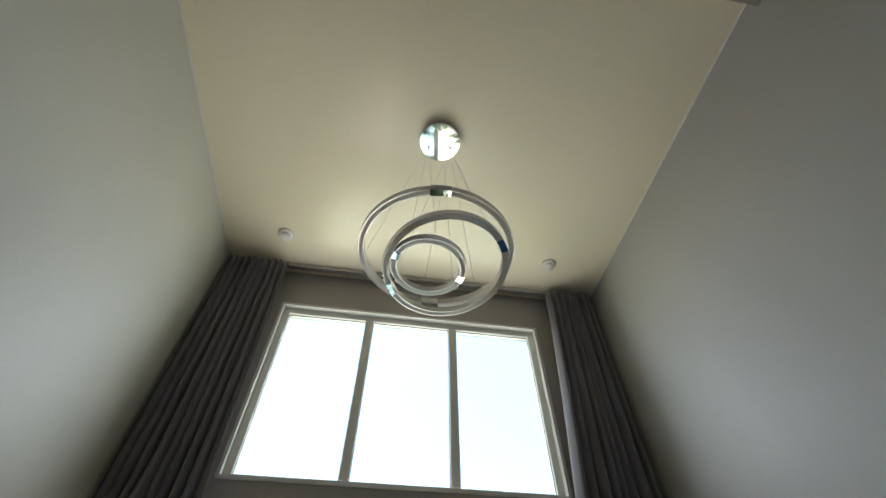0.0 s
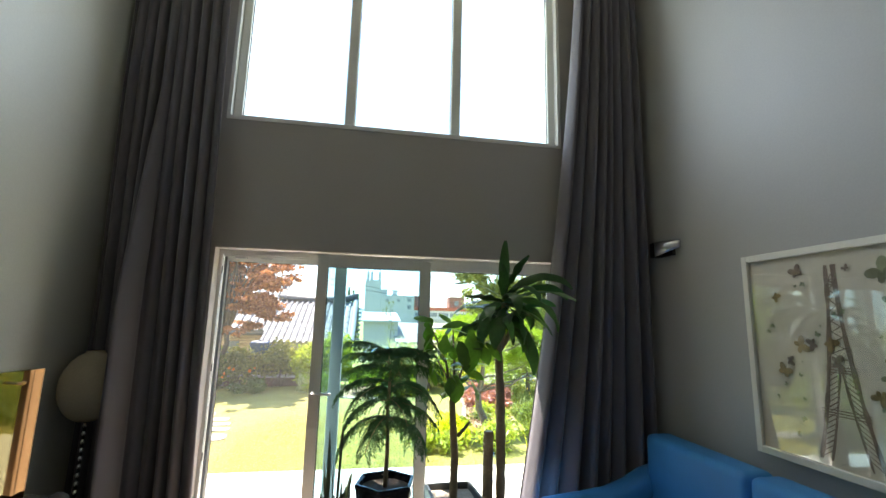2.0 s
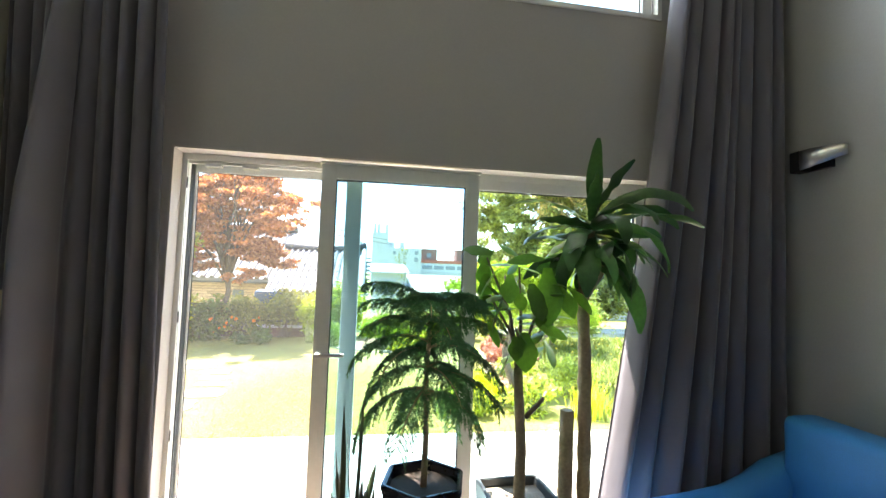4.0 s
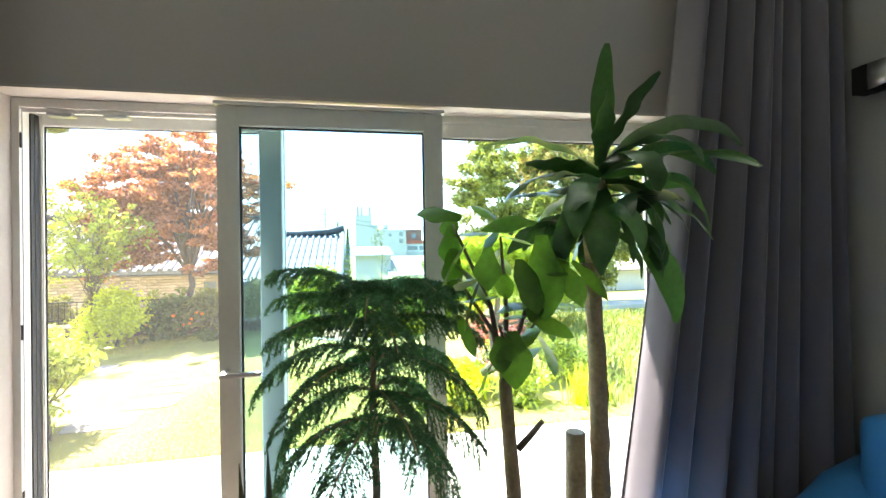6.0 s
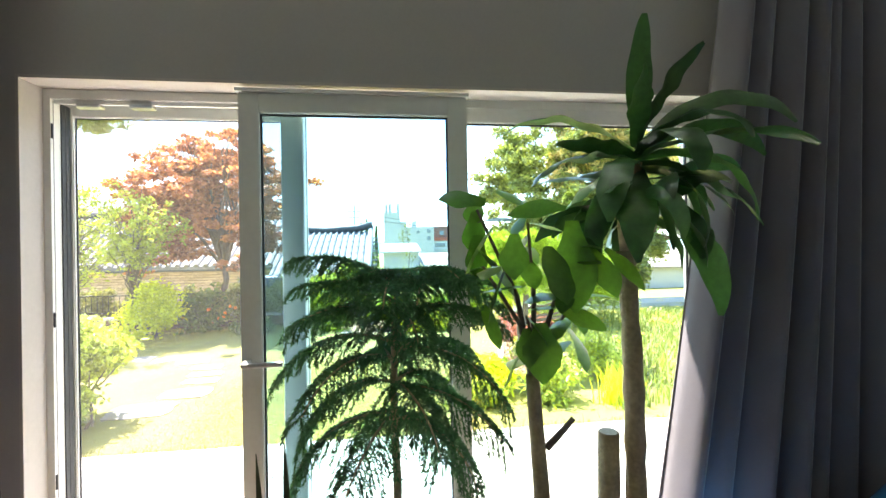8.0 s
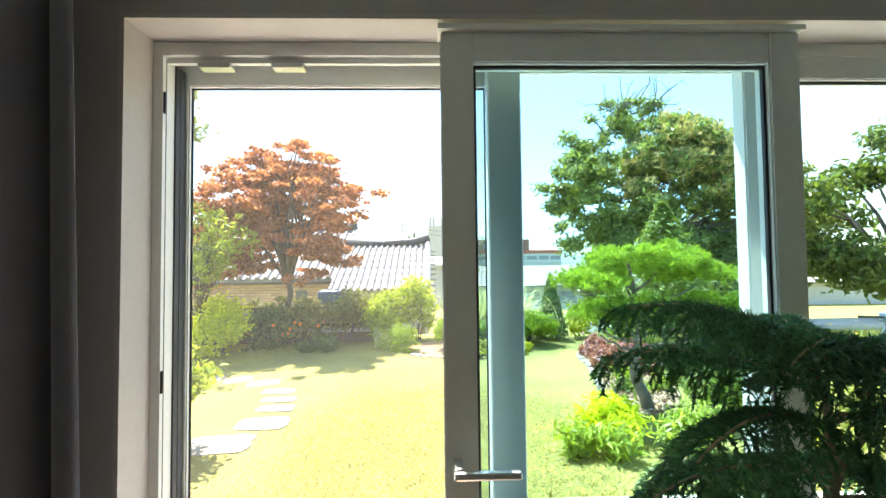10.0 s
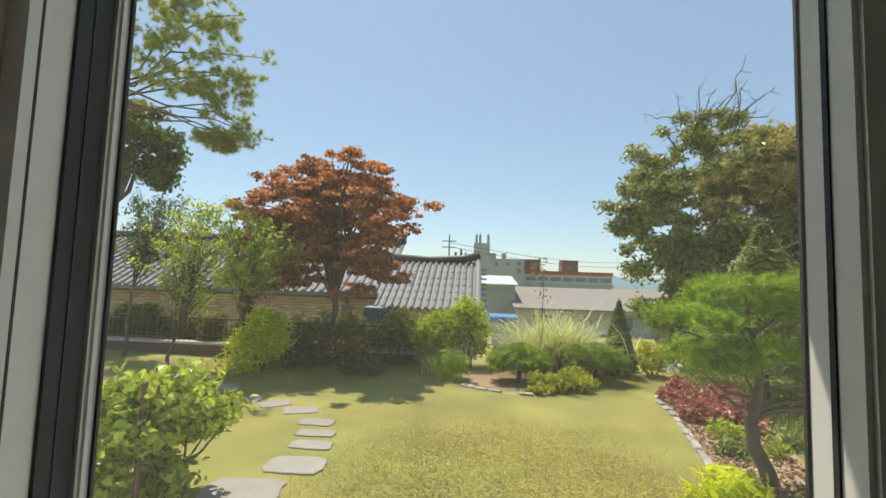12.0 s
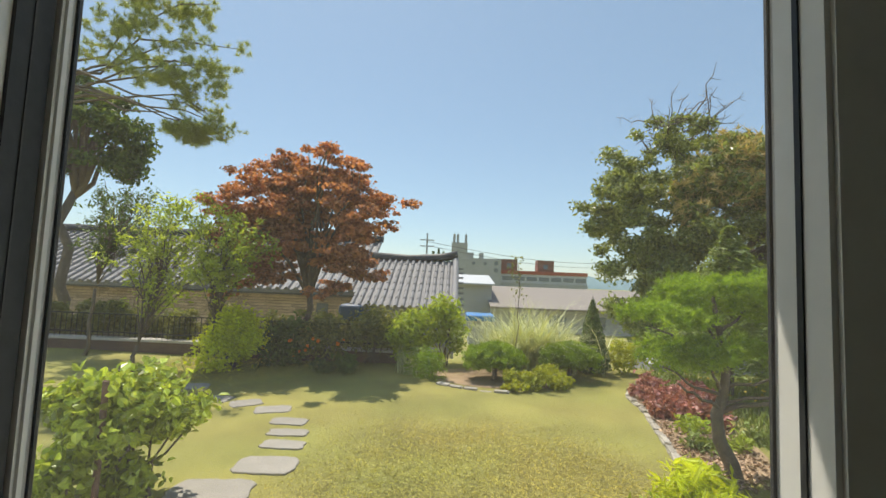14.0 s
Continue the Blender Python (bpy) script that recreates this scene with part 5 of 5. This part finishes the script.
# striped fountain grass, cone tree, sapling
rng = np.random.default_rng(211)
t = thing("fountain_grass", "large clump of arching pale striped grass", "ornamental grass", at=(1.75, 13.55, GZ))
part("blades", blade_mesh([(0.42 * rng.normal(), 0.25 * rng.normal(), 0) for _ in range(1100)], 1.72, 0.028, 1.18, rng, 6), PAMPAS, t)
for i, (x, y, h, mt) in enumerate(((-0.75, 12.5, 0.55, PAMPAS), (3.9, 8.6, 0.5, MEADOW), (4.5, 7.4, 0.4, MEADOW), (3.35, 7.1, 0.55, YELLOWGREEN))):
    t = thing("ornamental_grass", "tuft of upright green grass", "ornamental grass", "grass tufts", at=(x, y, GZ))
    part("blades", blade_mesh([(0.10 * rng.normal(), 0.08 * rng.normal(), 0) for _ in range(170)], h, 0.014, 0.6, rng, 4), mt, t)
rng = np.random.default_rng(221)
t = thing("thuja", "dense dark green cone-shaped thuja", "conifer", at=(3.05, 13.45, GZ))
zz = rng.uniform(0.02, 1, 3600)
az = rng.uniform(0, math.tau, 3600)
rr = 0.40 * (1 - zz) ** 0.8 * (0.75 + 0.3 * rng.uniform(size=3600)) * np.minimum(1, zz * 8 + 0.5)
p = np.stack([rr * np.cos(az), rr * np.sin(az), 1.5 * zz], 1)
nn = np.stack([np.cos(az), np.sin(az), 0.3 + 0 * az], 1) + 0.4 * rng.normal(size=(3600, 3))
part("foliage", leaf_mesh(p, nn / np.linalg.norm(nn, axis=1, keepdims=True), 0.09, 0.03, rng), DARKGREEN, t)
part("trunk", tube(bmesh.new(), [(0, 0, -0.05), (0, 0, 0.5), (0, 0, 1.6)], [0.04, 0.03, 0.008], 7), GREY_BARK, t)
rng = np.random.default_rng(223)
cl = [(np.array((1.27 + 0.06 * rng.normal(), 12.2, z)), np.array((0.13, 0.1, 0.10))) for z in (1.6, 1.8, 1.95, 2.1, 1.4)]
tree("sapling", "thin stake-like sapling with few small leaves", (1.25, 12.2, GZ), (1.27, 12.2, 1.9), cl, 0.009, HEDGE, GREY_BARK, 80, (0.06, 0.03), 224, limbs=3)

# trained garden pine on a bent trunk
rng = np.random.default_rng(231)
t = thing("garden_pine", "trained garden pine with cloud-like green pads on a bent trunk", "tree", at=(2.82, 8.5, GZ))
bm = bmesh.new()
trunk = [(0.03, 0, -0.05), (-0.02, 0, 0.15), (-0.12, 0.02, 0.36), (-0.14, 0.03, 0.60), (-0.08, 0.02, 0.78), (-0.06, 0.0, 1.05), (-0.12, 0.02, 1.45), (-0.2, 0, 1.8)]
tube(bm, trunk, [0.080, 0.068, 0.060, 0.055, 0.046, 0.036, 0.028, 0.016], 12)
pads = [((-0.78, 0.0, 1.52), (0.42, 0.40, 0.17)), ((-0.34, 0.05, 1.74), (0.50, 0.45, 0.20)), ((0.18, 0.05, 1.76), (0.50, 0.45, 0.20)), ((0.62, 0.0, 1.58), (0.42, 0.40, 0.18)), ((-0.1, 0.3, 1.60), (0.6, 0.3, 0.16)),
        ((-0.72, -0.1, 1.14), (0.36, 0.32, 0.14)), ((-0.32, -0.15, 1.20), (0.42, 0.36, 0.16)), ((0.74, 0.0, 1.20), (0.42, 0.36, 0.18)), ((0.98, 0.1, 1.04), (0.30, 0.30, 0.14))]
for c, r in pads:
    zb = min(1.45, max(0.62, c[2] - 0.35))
    limb(bm, (-0.10, 0.02, zb), (c[0], c[1], c[2] - r[2] * 0.6), 0.020, 0.008, rng, -0.06, 7)
limb(bm, (-0.12, 0, 0.66), (-0.55, -0.05, 0.90), 0.020, 0.010, rng, -0.05, 7)
limb(bm, (-0.10, 0, 0.64), (0.78, -0.02, 0.92), 0.028, 0.014, rng, -0.05, 7)
part("trunk", bm, GREY_BARK, t, smooth=True)
cl = []
for c, r in pads:
    for _ in range(16):
        a, q = rng.uniform(0, math.tau), rng.uniform(0, 1) ** 0.5
        cl.append((np.array((0.10, 0, 0.02)) + np.array(c) + np.array((r[0] * q * math.cos(a), r[1] * q * math.sin(a), r[2] * (0.6 - q * q * 0.8))), np.array((0.14, 0.14, 0.105))))
p, nrm = clump_points(cl, 4600, rng, 0.2)
part("crown", needle_tufts(p, 22, 0.070, 0.010, rng, 0.7), PINE, t)

# small fir behind the pine
rng = np.random.default_rng(241)
t = thing("fir_tree", "small bright green fir behind the garden pine", "conifer", at=(4.75, 11.6, GZ))
pts_, nr_ = [], []
for _ in range(11000):
    z = rng.uniform(0.1, 1)
    lay = (z * 11 + 0.25 * rng.normal()) % 1
    r = 1.65 * (1 - z) * (0.62 + 0.38 * (1 - lay)) * rng.uniform(0.25, 1.08) + 0.03
    a = rng.uniform(0, math.tau)
    pts_.append((r * math.cos(a), r * math.sin(a), 2.9 * z + 0.22 * r))
    nr_.append((0.3 * math.cos(a), 0.3 * math.sin(a), 1))
nn = np.array(nr_) + 0.3 * rng.normal(size=(11000, 3))
part("foliage", leaf_mesh(np.array(pts_), nn / np.linalg.norm(nn, axis=1, keepdims=True), 0.14, 0.028, rng), FIR, t)
part("trunk", tube(bmesh.new(), [(0, 0, -0.05), (0, 0, 1.2), (0, 0, 2.85)], [0.06, 0.04, 0.008], 7), GREY_BARK, t)

# chestnut with bare tips
rng = np.random.default_rng(251)
cl = crown_clumps((6.9, 17.2, 4.0), (2.6, 2.2, 3.2), 150, 0.38, rng, -0.85, 0.6)
cl += crown_clumps((5.1, 17.0, 3.6), (1.3, 1.2, 1.7), 34, 0.30, rng, -0.9, 0.65)
cl += crown_clumps((7.4, 16.8, 1.6), (2.9, 1.4, 2.2), 110, 0.46, rng, -0.9, 0.7)
bloom = crown_clumps((8.0, 15.9, 4.3), (2.2, 1.4, 1.5), 90, 0.40, rng, -0.6, 0.6)
cl += bloom + crown_clumps((10.9, 17.5, 2.9), (2.6, 2.0, 2.2), 70, 0.46, rng, -0.9, 0.7)
ct = tree("chestnut_tree", "big leafy chestnut with tan catkins and bare dead twigs", (7.6, 17.6, ground_z(7.6, 17.6)), (7.3, 17.4, 1.9), cl, 0.24, CHESTNUT, GREY_BARK, 92000, (0.145, 0.058), 252, bare=16, limbs=18, shell=0.0)
p, nrm = clump_points(bloom, 1700, rng, 0.85)
part("catkins", needle_tufts(p - np.array(ct.location), 10, 0.21, 0.034, rng, 0.8), CATKIN, ct, "tan flower catkins")
rng = np.random.default_rng(255)
cl = crown_clumps((13.5, 15.0, 2.6), (2.4, 2.0, 2.6), 34, 0.7, rng, -0.9, 0.7)
tree("dark_tree", "dense dark green tree beside the chestnut", (13.5, 15.2, ground_z(13.5, 15.2)), (13.5, 15.1, 1.2), cl, 0.2, DARKGREEN, GREY_BARK, 9000, (0.24, 0.10), 256, limbs=16, shell=0.4)

# red-leaved plants and flowers in the bed
rng = np.random.default_rng(261)
for i, (x, y) in enumerate(((3.25, 11.35), (3.6, 11.0), (3.25, 10.75), (3.55, 10.5), (3.15, 10.4), (3.85, 10.75), (3.45, 10.1), (3.9, 11.3))):
    bush("red_plant", "low clump of dark red leaves in the bed", (x, y, 0.0), (0.26, 0.24, 0.2), RED_LEAF, 620, (0.085, 0.045), 262 + i, 5, 0.17, False, "red-leaved plants", category="plant")
for i, (x, y, mt) in enumerate(((3.1, 9.75, SPRING), (3.35, 9.3, SHRUB), (2.95, 9.2, MEADOW), (3.75, 9.6, MEADOW))):
    bush("green_plant", "low green plant in the bed", (x, y, -0.07), (0.20, 0.17, 0.11), mt, 300, (0.075, 0.03), 275 + i, 5, 0.14, False, "green bed plants", category="plant")
pts = [(x, y, GZ) for x, y in zip(rng.uniform(3.0, 12.0, 19000), rng.uniform(6.9, 13.2, 19000)) if x > 3.75 + 0.25 * math.sin(2 * y) + max(0, 8.2 - y) * -0.6]
tagged(part("meadow", blade_mesh(pts, 0.28, 0.022, 0.6, rng, 2), MEADOW), "rough green meadow plants beside the bed", "meadow", kind="stuff")
p = np.array([(x, y, GZ + 0.25 + 0.06 * rng.normal()) for x, y in zip(rng.uniform(4.3, 11, 500), rng.uniform(7, 13, 500))])
nn = np.tile(np.array((0, 0, 1.0)), (500, 1)) + 0.3 * rng.normal(size=(500, 3))
tagged(part("flowers", leaf_mesh(p, nn / np.linalg.norm(nn, axis=1, keepdims=True), 0.045, 0.045, rng), FLOWER), "small yellow meadow flowers", "flowers", kind="stuff")
p = np.array([(-3.1 + 0.5 * rng.normal(), 12.75 + 0.1 * rng.normal(), 0.25 + 0.12 * rng.normal()) for _ in range(12)])
nn = np.tile(np.array((0, -1.0, 0.4)), (12, 1)) + 0.3 * rng.normal(size=(12, 3))
tagged(part("flowers", leaf_mesh(p, nn / np.linalg.norm(nn, axis=1, keepdims=True), 0.07, 0.06, rng), ORANGE), "orange lilies under the maple", "flowers", kind="stuff")

# stand with a blue head by the meadow
sd = thing("garden_stand", "blue metal tripod stand with a side arm on pale legs", "garden stand", at=(6.4, 9.0, GZ))
for a in (0.3, 2.4, 4.5):
    part("leg", tube(bmesh.new(), [(0.34 * math.cos(a), 0.34 * math.sin(a), 0), (0.17 * math.cos(a), 0.17 * math.sin(a), 0.45)], 0.02, 7), COPING, sd, "pale lower leg")
    part("upper_leg", tube(bmesh.new(), [(0.17 * math.cos(a), 0.17 * math.sin(a), 0.45), (0.02 * math.cos(a), 0.02 * math.sin(a), 0.95)], 0.028, 7), BLUE_METAL, sd)
part("head", soft_box(-0.11, 0.11, -0.07, 0.07, 0.92, 1.05, 0.02), BLUE_METAL, sd)
part("arm", tube(bmesh.new(), [(0, 0, 0.98), (-0.45, 0, 1.0)], 0.018, 7), BLACK_METAL, sd)
structure("path", boxes((4.5, 30.0, 14.0, 15.2, -0.5, -0.02)), CONCRETE, "pale concrete path behind the meadow", "path")

# ---- neighbouring houses ----
house = thing("brick_house", "low brick house with a grey tiled roof behind the hedge", "house", at=(0, 0, 0))
part("wall", boxes((-18.0, -2.55, 18.9, 19.2, -2.6, 1.06)), JOINT, house)
rows, bv, bf = 12, [], []
bw, bh = 0.30, 0.085
brick_me = None
for j in range(rows):
    for i in range(51):
        x = -17.9 + i * (bw + 0.012) + (0.15 if j % 2 else 0)
        if x > -2.75:
            continue
        z = 0.94 - j * (bh + 0.012)
        if i >= 26:
            if brick_me is None:
                ob = part("brick", boxes((0, bw, 0, 0.03, 0, bh)), BRICK, house)
                brick_me = ob.data
            else:
                ob = new("brick", brick_me)
                ob.parent = house
            ob.location = (x, 18.878, z)
        else:
            k = len(bv)
            y = 18.885
            bv += [(x, y, z), (x + bw, y, z), (x + bw, y, z + bh), (x, y, z + bh), (x, 18.905, z), (x + bw, 18.905, z), (x + bw, 18.905, z + bh), (x, 18.905, z + bh)]
            bf += [(k, k + 1, k + 2, k + 3), (k + 3, k + 2, k + 6, k + 7), (k, k + 4, k + 5, k + 1)]
tagged(part("far_bricks", (bv, bf), BRICK, house), kind="stuff")
part("window", boxes((-4.55, -4.15, 18.86, 18.93, 0.0, 0.72)), DARK_GLASS, house)


def tiled_roof(parent, x0, x1, y0, z0, y1, z1, pitch=0.30, r=0.075):
    part("roof_deck", (lambda q: q)(( [(x0, y0, z0), (x1, y0, z0), (x1, y1, z1), (x0, y1, z1), (x0, y0, z0 - 0.12), (x1, y0, z0 - 0.12), (x1, y1, z1 - 0.12), (x0, y1, z1 - 0.12)],
                                     [(0, 1, 2, 3), (4, 7, 6, 5), (0, 4, 5, 1), (1, 5, 6, 2), (3, 2, 6, 7), (0, 3, 7, 4)])), ROOF_TILE, parent)
    n = int((x1 - x0) / pitch)
    slope = Vector((0, y1 - y0, z1 - z0))
    steps = 7
    me = None
    for i in range(n + 1):
        x = x0 + i * (x1 - x0) / n
        if me is None:
            bm = bmesh.new()
            for s in range(steps):
                a, b = slope * (s / steps), slope * ((s + 1.03) / steps)
                tube(bm, [a + Vector((0, 0, 0.0)), b + Vector((0, 0, -0.012))], [r, r * 0.86], 8)
            ob = part("tile_row", bm, ROOF_TILE, parent)
            me = ob.data
        else:
            ob = new("tile_row", me)
            ob.parent = parent
        ob.location = (x, y0 - 0.04, z0 + 0.01)


tiled_roof(house, -18.2, -3.0, 18.4, 1.16, 22.0, 3.12)
part("eave_board", boxes((-18.2, -2.5, 18.42, 18.50, 0.98, 1.10)), ROOF_DARK, house)
part("ridge", tube(bmesh.new(), [(-18.3, 22.0, 3.27), (-10, 22.0, 3.23), (-2.9, 22.0, 3.29)], 0.17, 10), ROOF_DARK, house)

wing = thing("tiled_house", "small old house with a curved grey tiled roof", "house")
tiled_roof(wing, -2.9, 0.12, 16.9, 0.82, 20.0, 2.35, 0.21, 0.06)
part("wall", boxes((-2.7, 0.0, 17.4, 22.5, -2.4, 0.75)), CONCRETE, wing)
bm = bmesh.new()
tube(bm, [(-3.0, 20.0, 2.46), (-1.6, 20.0, 2.40), (-0.4, 20.0, 2.48), (0.2, 20.0, 2.62)], 0.15, 10)
part("ridge", bm, ROOF_DARK, wing, smooth=True)
part("verge", tube(bmesh.new(), [(0.14, 16.85, 0.86), (0.14, 18.4, 1.60), (0.14, 20.0, 2.45)], 0.11, 10), ROOF_TILE, wing)
for i in range(9):
    part("gable_tile", boxes((0.20, 0.42, 16.95 + 0.34 * i, 17.16 + 0.34 * i, 0.74 + 0.165 * i, 0.80 + 0.165 * i)), ROOF_TILE, wing)
part("gable_wall", ([(0.05, 17.0, -2.4), (0.05, 20.0, -2.4), (0.05, 20.0, 2.2), (0.05, 17.0, 0.72), (0.15, 17.0, -2.4), (0.15, 20.0, -2.4), (0.15, 20.0, 2.2), (0.15, 17.0, 0.72)],
                    [(0, 1, 2, 3), (4, 7, 6, 5), (0, 4, 5, 1), (2, 6, 7, 3), (0, 3, 7, 4), (1, 5, 6, 2)]), CONCRETE, wing)
tp = part("blue_tarp", soft_box(-3.25, -2.55, 16.7, 17.3, 0.35, 0.85, 0.12, 3), NAVY_TARP, wing, "dark blue tarpaulin at the eave", smooth=True)

sh1 = thing("grey_shed", "grey shed with a flat white roof", "shed")
part("wall", boxes((0.3, 3.3, 40.0, 46.0, -3.0, 1.5)), CONCRETE, sh1)
part("roof", ([(0.1, 39.5, 1.55), (3.5, 39.5, 1.55), (3.5, 46.2, 2.35), (0.1, 46.2, 2.35), (0.1, 39.5, 1.42), (3.5, 39.5, 1.42), (3.5, 46.2, 2.2), (0.1, 46.2, 2.2)],
              [(0, 1, 2, 3), (4, 7, 6, 5), (0, 4, 5, 1), (1, 5, 6, 2), (3, 2, 6, 7), (0, 3, 7, 4)]), PALE_ROOF, sh1, "white sheet roof")
sh2 = thing("long_shed", "long low shed with a tan sheet roof", "shed")
part("wall", boxes((3.2, 39.0, 38.0, 48.0, -3.0, -0.25)), CONCRETE, sh2)
part("roof", ([(3.0, 37.4, -0.15), (39.4, 37.4, -0.15), (39.4, 48.0, 1.35), (3.0, 48.0, 1.35), (3.0, 37.4, -0.30), (39.4, 37.4, -0.30), (39.4, 48.0, 1.2), (3.0, 48.0, 1.2)],
              [(0, 1, 2, 3), (4, 7, 6, 5), (0, 4, 5, 1), (1, 5, 6, 2), (3, 2, 6, 7), (0, 3, 7, 4)]), TAN_ROOF, sh2)
for x in (4.5, 7.5, 10.5, 13.5):
    part("window", boxes((x, x + 1.4, 37.9, 37.98, -1.6, -0.7)), DARK_GLASS, sh2)
lean = thing("lean_to", "small lean-to shed under a blue tarpaulin", "shed")
part("wall", boxes((1.1, 2.5, 30.2, 32.3, -2.4, -0.62)), CONCRETE, lean)
tarp = part("tarpaulin", soft_box(0.95, 2.65, 30.0, 32.5, -0.66, -0.32, 0.08, 3), BLUE_TARP, lean)
tarp["label"] = "bright blue tarpaulin"

fac = thing("factory", "grey concrete factory with a tall tower and roof antennas", "factory")
part("tower", boxes((-0.6, 3.3, 110.0, 114.0, -4.0, 11.2)), CONCRETE, fac)
part("block", boxes((3.32, 11.7, 110.0, 120.0, -4.0, 7.5)), CONCRETE, fac)
for x0, x1, z0, z1 in ((4.6, 5.3, 5.9, 6.6), (7.4, 8.1, 5.9, 6.6), (10.0, 10.9, 4.2, 5.2), (10.0, 10.9, 6.0, 6.9)):
    part("window", boxes((x0, x1, 109.85, 110.05, z0, z1)), DARK_GLASS, fac)
part("roof_hut", boxes((6.3, 7.4, 111, 113, 7.5, 8.9)), CONCRETE, fac)
part("roof_hut", boxes((3.32, 4.9, 111, 113, 7.5, 8.9)), CONCRETE, fac)
for x in (0.0, 0.9, 2.9):
    part("antenna", boxes((x - 0.3, x + 0.3, 111, 111.4, 11.2, 13.3)), CONCRETE, fac)
    part("pole", boxes((x - 0.06, x + 0.06, 110.8, 110.95, 11.2, 13.8)), CONCRETE, fac)
plant = thing("long_factory", "long pale factory with a red roof band and brick roof huts", "factory")
part("wall", boxes((12.0, 34.0, 115.0, 125.0, -4.0, 4.1)), PALE_ROOF, plant)
part("roof_band", boxes((11.9, 34.2, 114.8, 125.0, 4.1, 5.0)), RED_BAND, plant)
part("floor_band", boxes((11.9, 34.2, 114.8, 115.0, 1.2, 1.9)), CONCRETE, plant)
for i in range(7):
    part("window_band", boxes((12.6 + 3.1 * i, 15.2 + 3.1 * i, 114.9, 115.02, 2.5, 3.5)), DARK_GLASS, plant)
for x in (12.4, 21.8):
    part("roof_hut", boxes((x, x + 4.1, 116.0, 120.0, 5.0, 7.9)), RED_BRICK, plant)
    part("hut_window", boxes((x + 1.4, x + 2.5, 115.9, 116.02, 5.6, 6.8)), DARK_GLASS, plant)

pole = thing("utility_pole", "distant utility pole with cross arms", "utility pole", at=(-2.6, 46.0, -3.0))
part("mast", tube(bmesh.new(), [(0, 0, 0), (0, 0, 9.2)], [0.12, 0.08], 7), CONCRETE, pole)
for z in (7.9, 8.5):
    part("cross_arm", boxes((-0.7, 0.7, -0.05, 0.05, z, z + 0.1)), CONCRETE, pole)
for i, (a, b) in enumerate((((-2.6, 46, 5.4), (30, 70, 6.0)), ((-2.6, 46, 5.0), (30, 70, 5.3)))):
    bm = bmesh.new()
    a, b = Vector(a), Vector(b)
    tube(bm, [a.lerp(b, k / 12) - Vector((0, 0, 1.2 * math.sin(math.pi * k / 12))) for k in range(13)], 0.025, 4)
    tagged(part("power_line", bm, BLACK_METAL), "thin dark overhead power line", "cable", "overhead lines")

# slim conifers behind the tiled house
for i, (x, h) in enumerate(((-1.95, 7.4), (-1.45, 7.8), (-1.0, 7.5), (-0.55, 7.2))):
    rng = np.random.default_rng(290 + i)
    t = thing("far_conifer", "slim dark conifer far behind the tiled house", "conifer", "far conifers", at=(x, 46.0 + 0.6 * i, -3.0))
    zz, az = rng.uniform(0.1, 1, 900), rng.uniform(0, math.tau, 900)
    rr = 0.55 * (1 - zz) ** 0.8 * rng.uniform(0.3, 1.0, 900) + 0.02
    nn = np.stack([np.cos(az), np.sin(az), 0.5 + 0 * az], 1)
    part("foliage", leaf_mesh(np.stack([rr * np.cos(az), rr * np.sin(az), h * zz], 1), nn / np.linalg.norm(nn, axis=1, keepdims=True), 0.30, 0.10, rng), DARKGREEN, t)
    part("trunk", tube(bmesh.new(), [(0, 0, -0.1), (0, 0, h)], [0.09, 0.02], 6), GREY_BARK, t)

# far hills
rng = np.random.default_rng(301)
n = 90
hv, hf = [], []
for k in range(n):
    x = -700 + 1500 * k / (n - 1)
    h = 17 + 14 * noise.noise(Vector((x * 0.006, 3.1, 0))) + 7 * noise.noise(Vector((x * 0.02, 7.7, 0))) + 5 * math.exp(-((x - 260) / 110) ** 2)
    hv += [(x, 700, -6), (x, 760, max(2, h)), (x, 900, -6)]
for k in range(n - 1):
    a = 3 * k
    hf += [(a, a + 3, a + 4, a + 1), (a + 1, a + 4, a + 5, a + 2)]
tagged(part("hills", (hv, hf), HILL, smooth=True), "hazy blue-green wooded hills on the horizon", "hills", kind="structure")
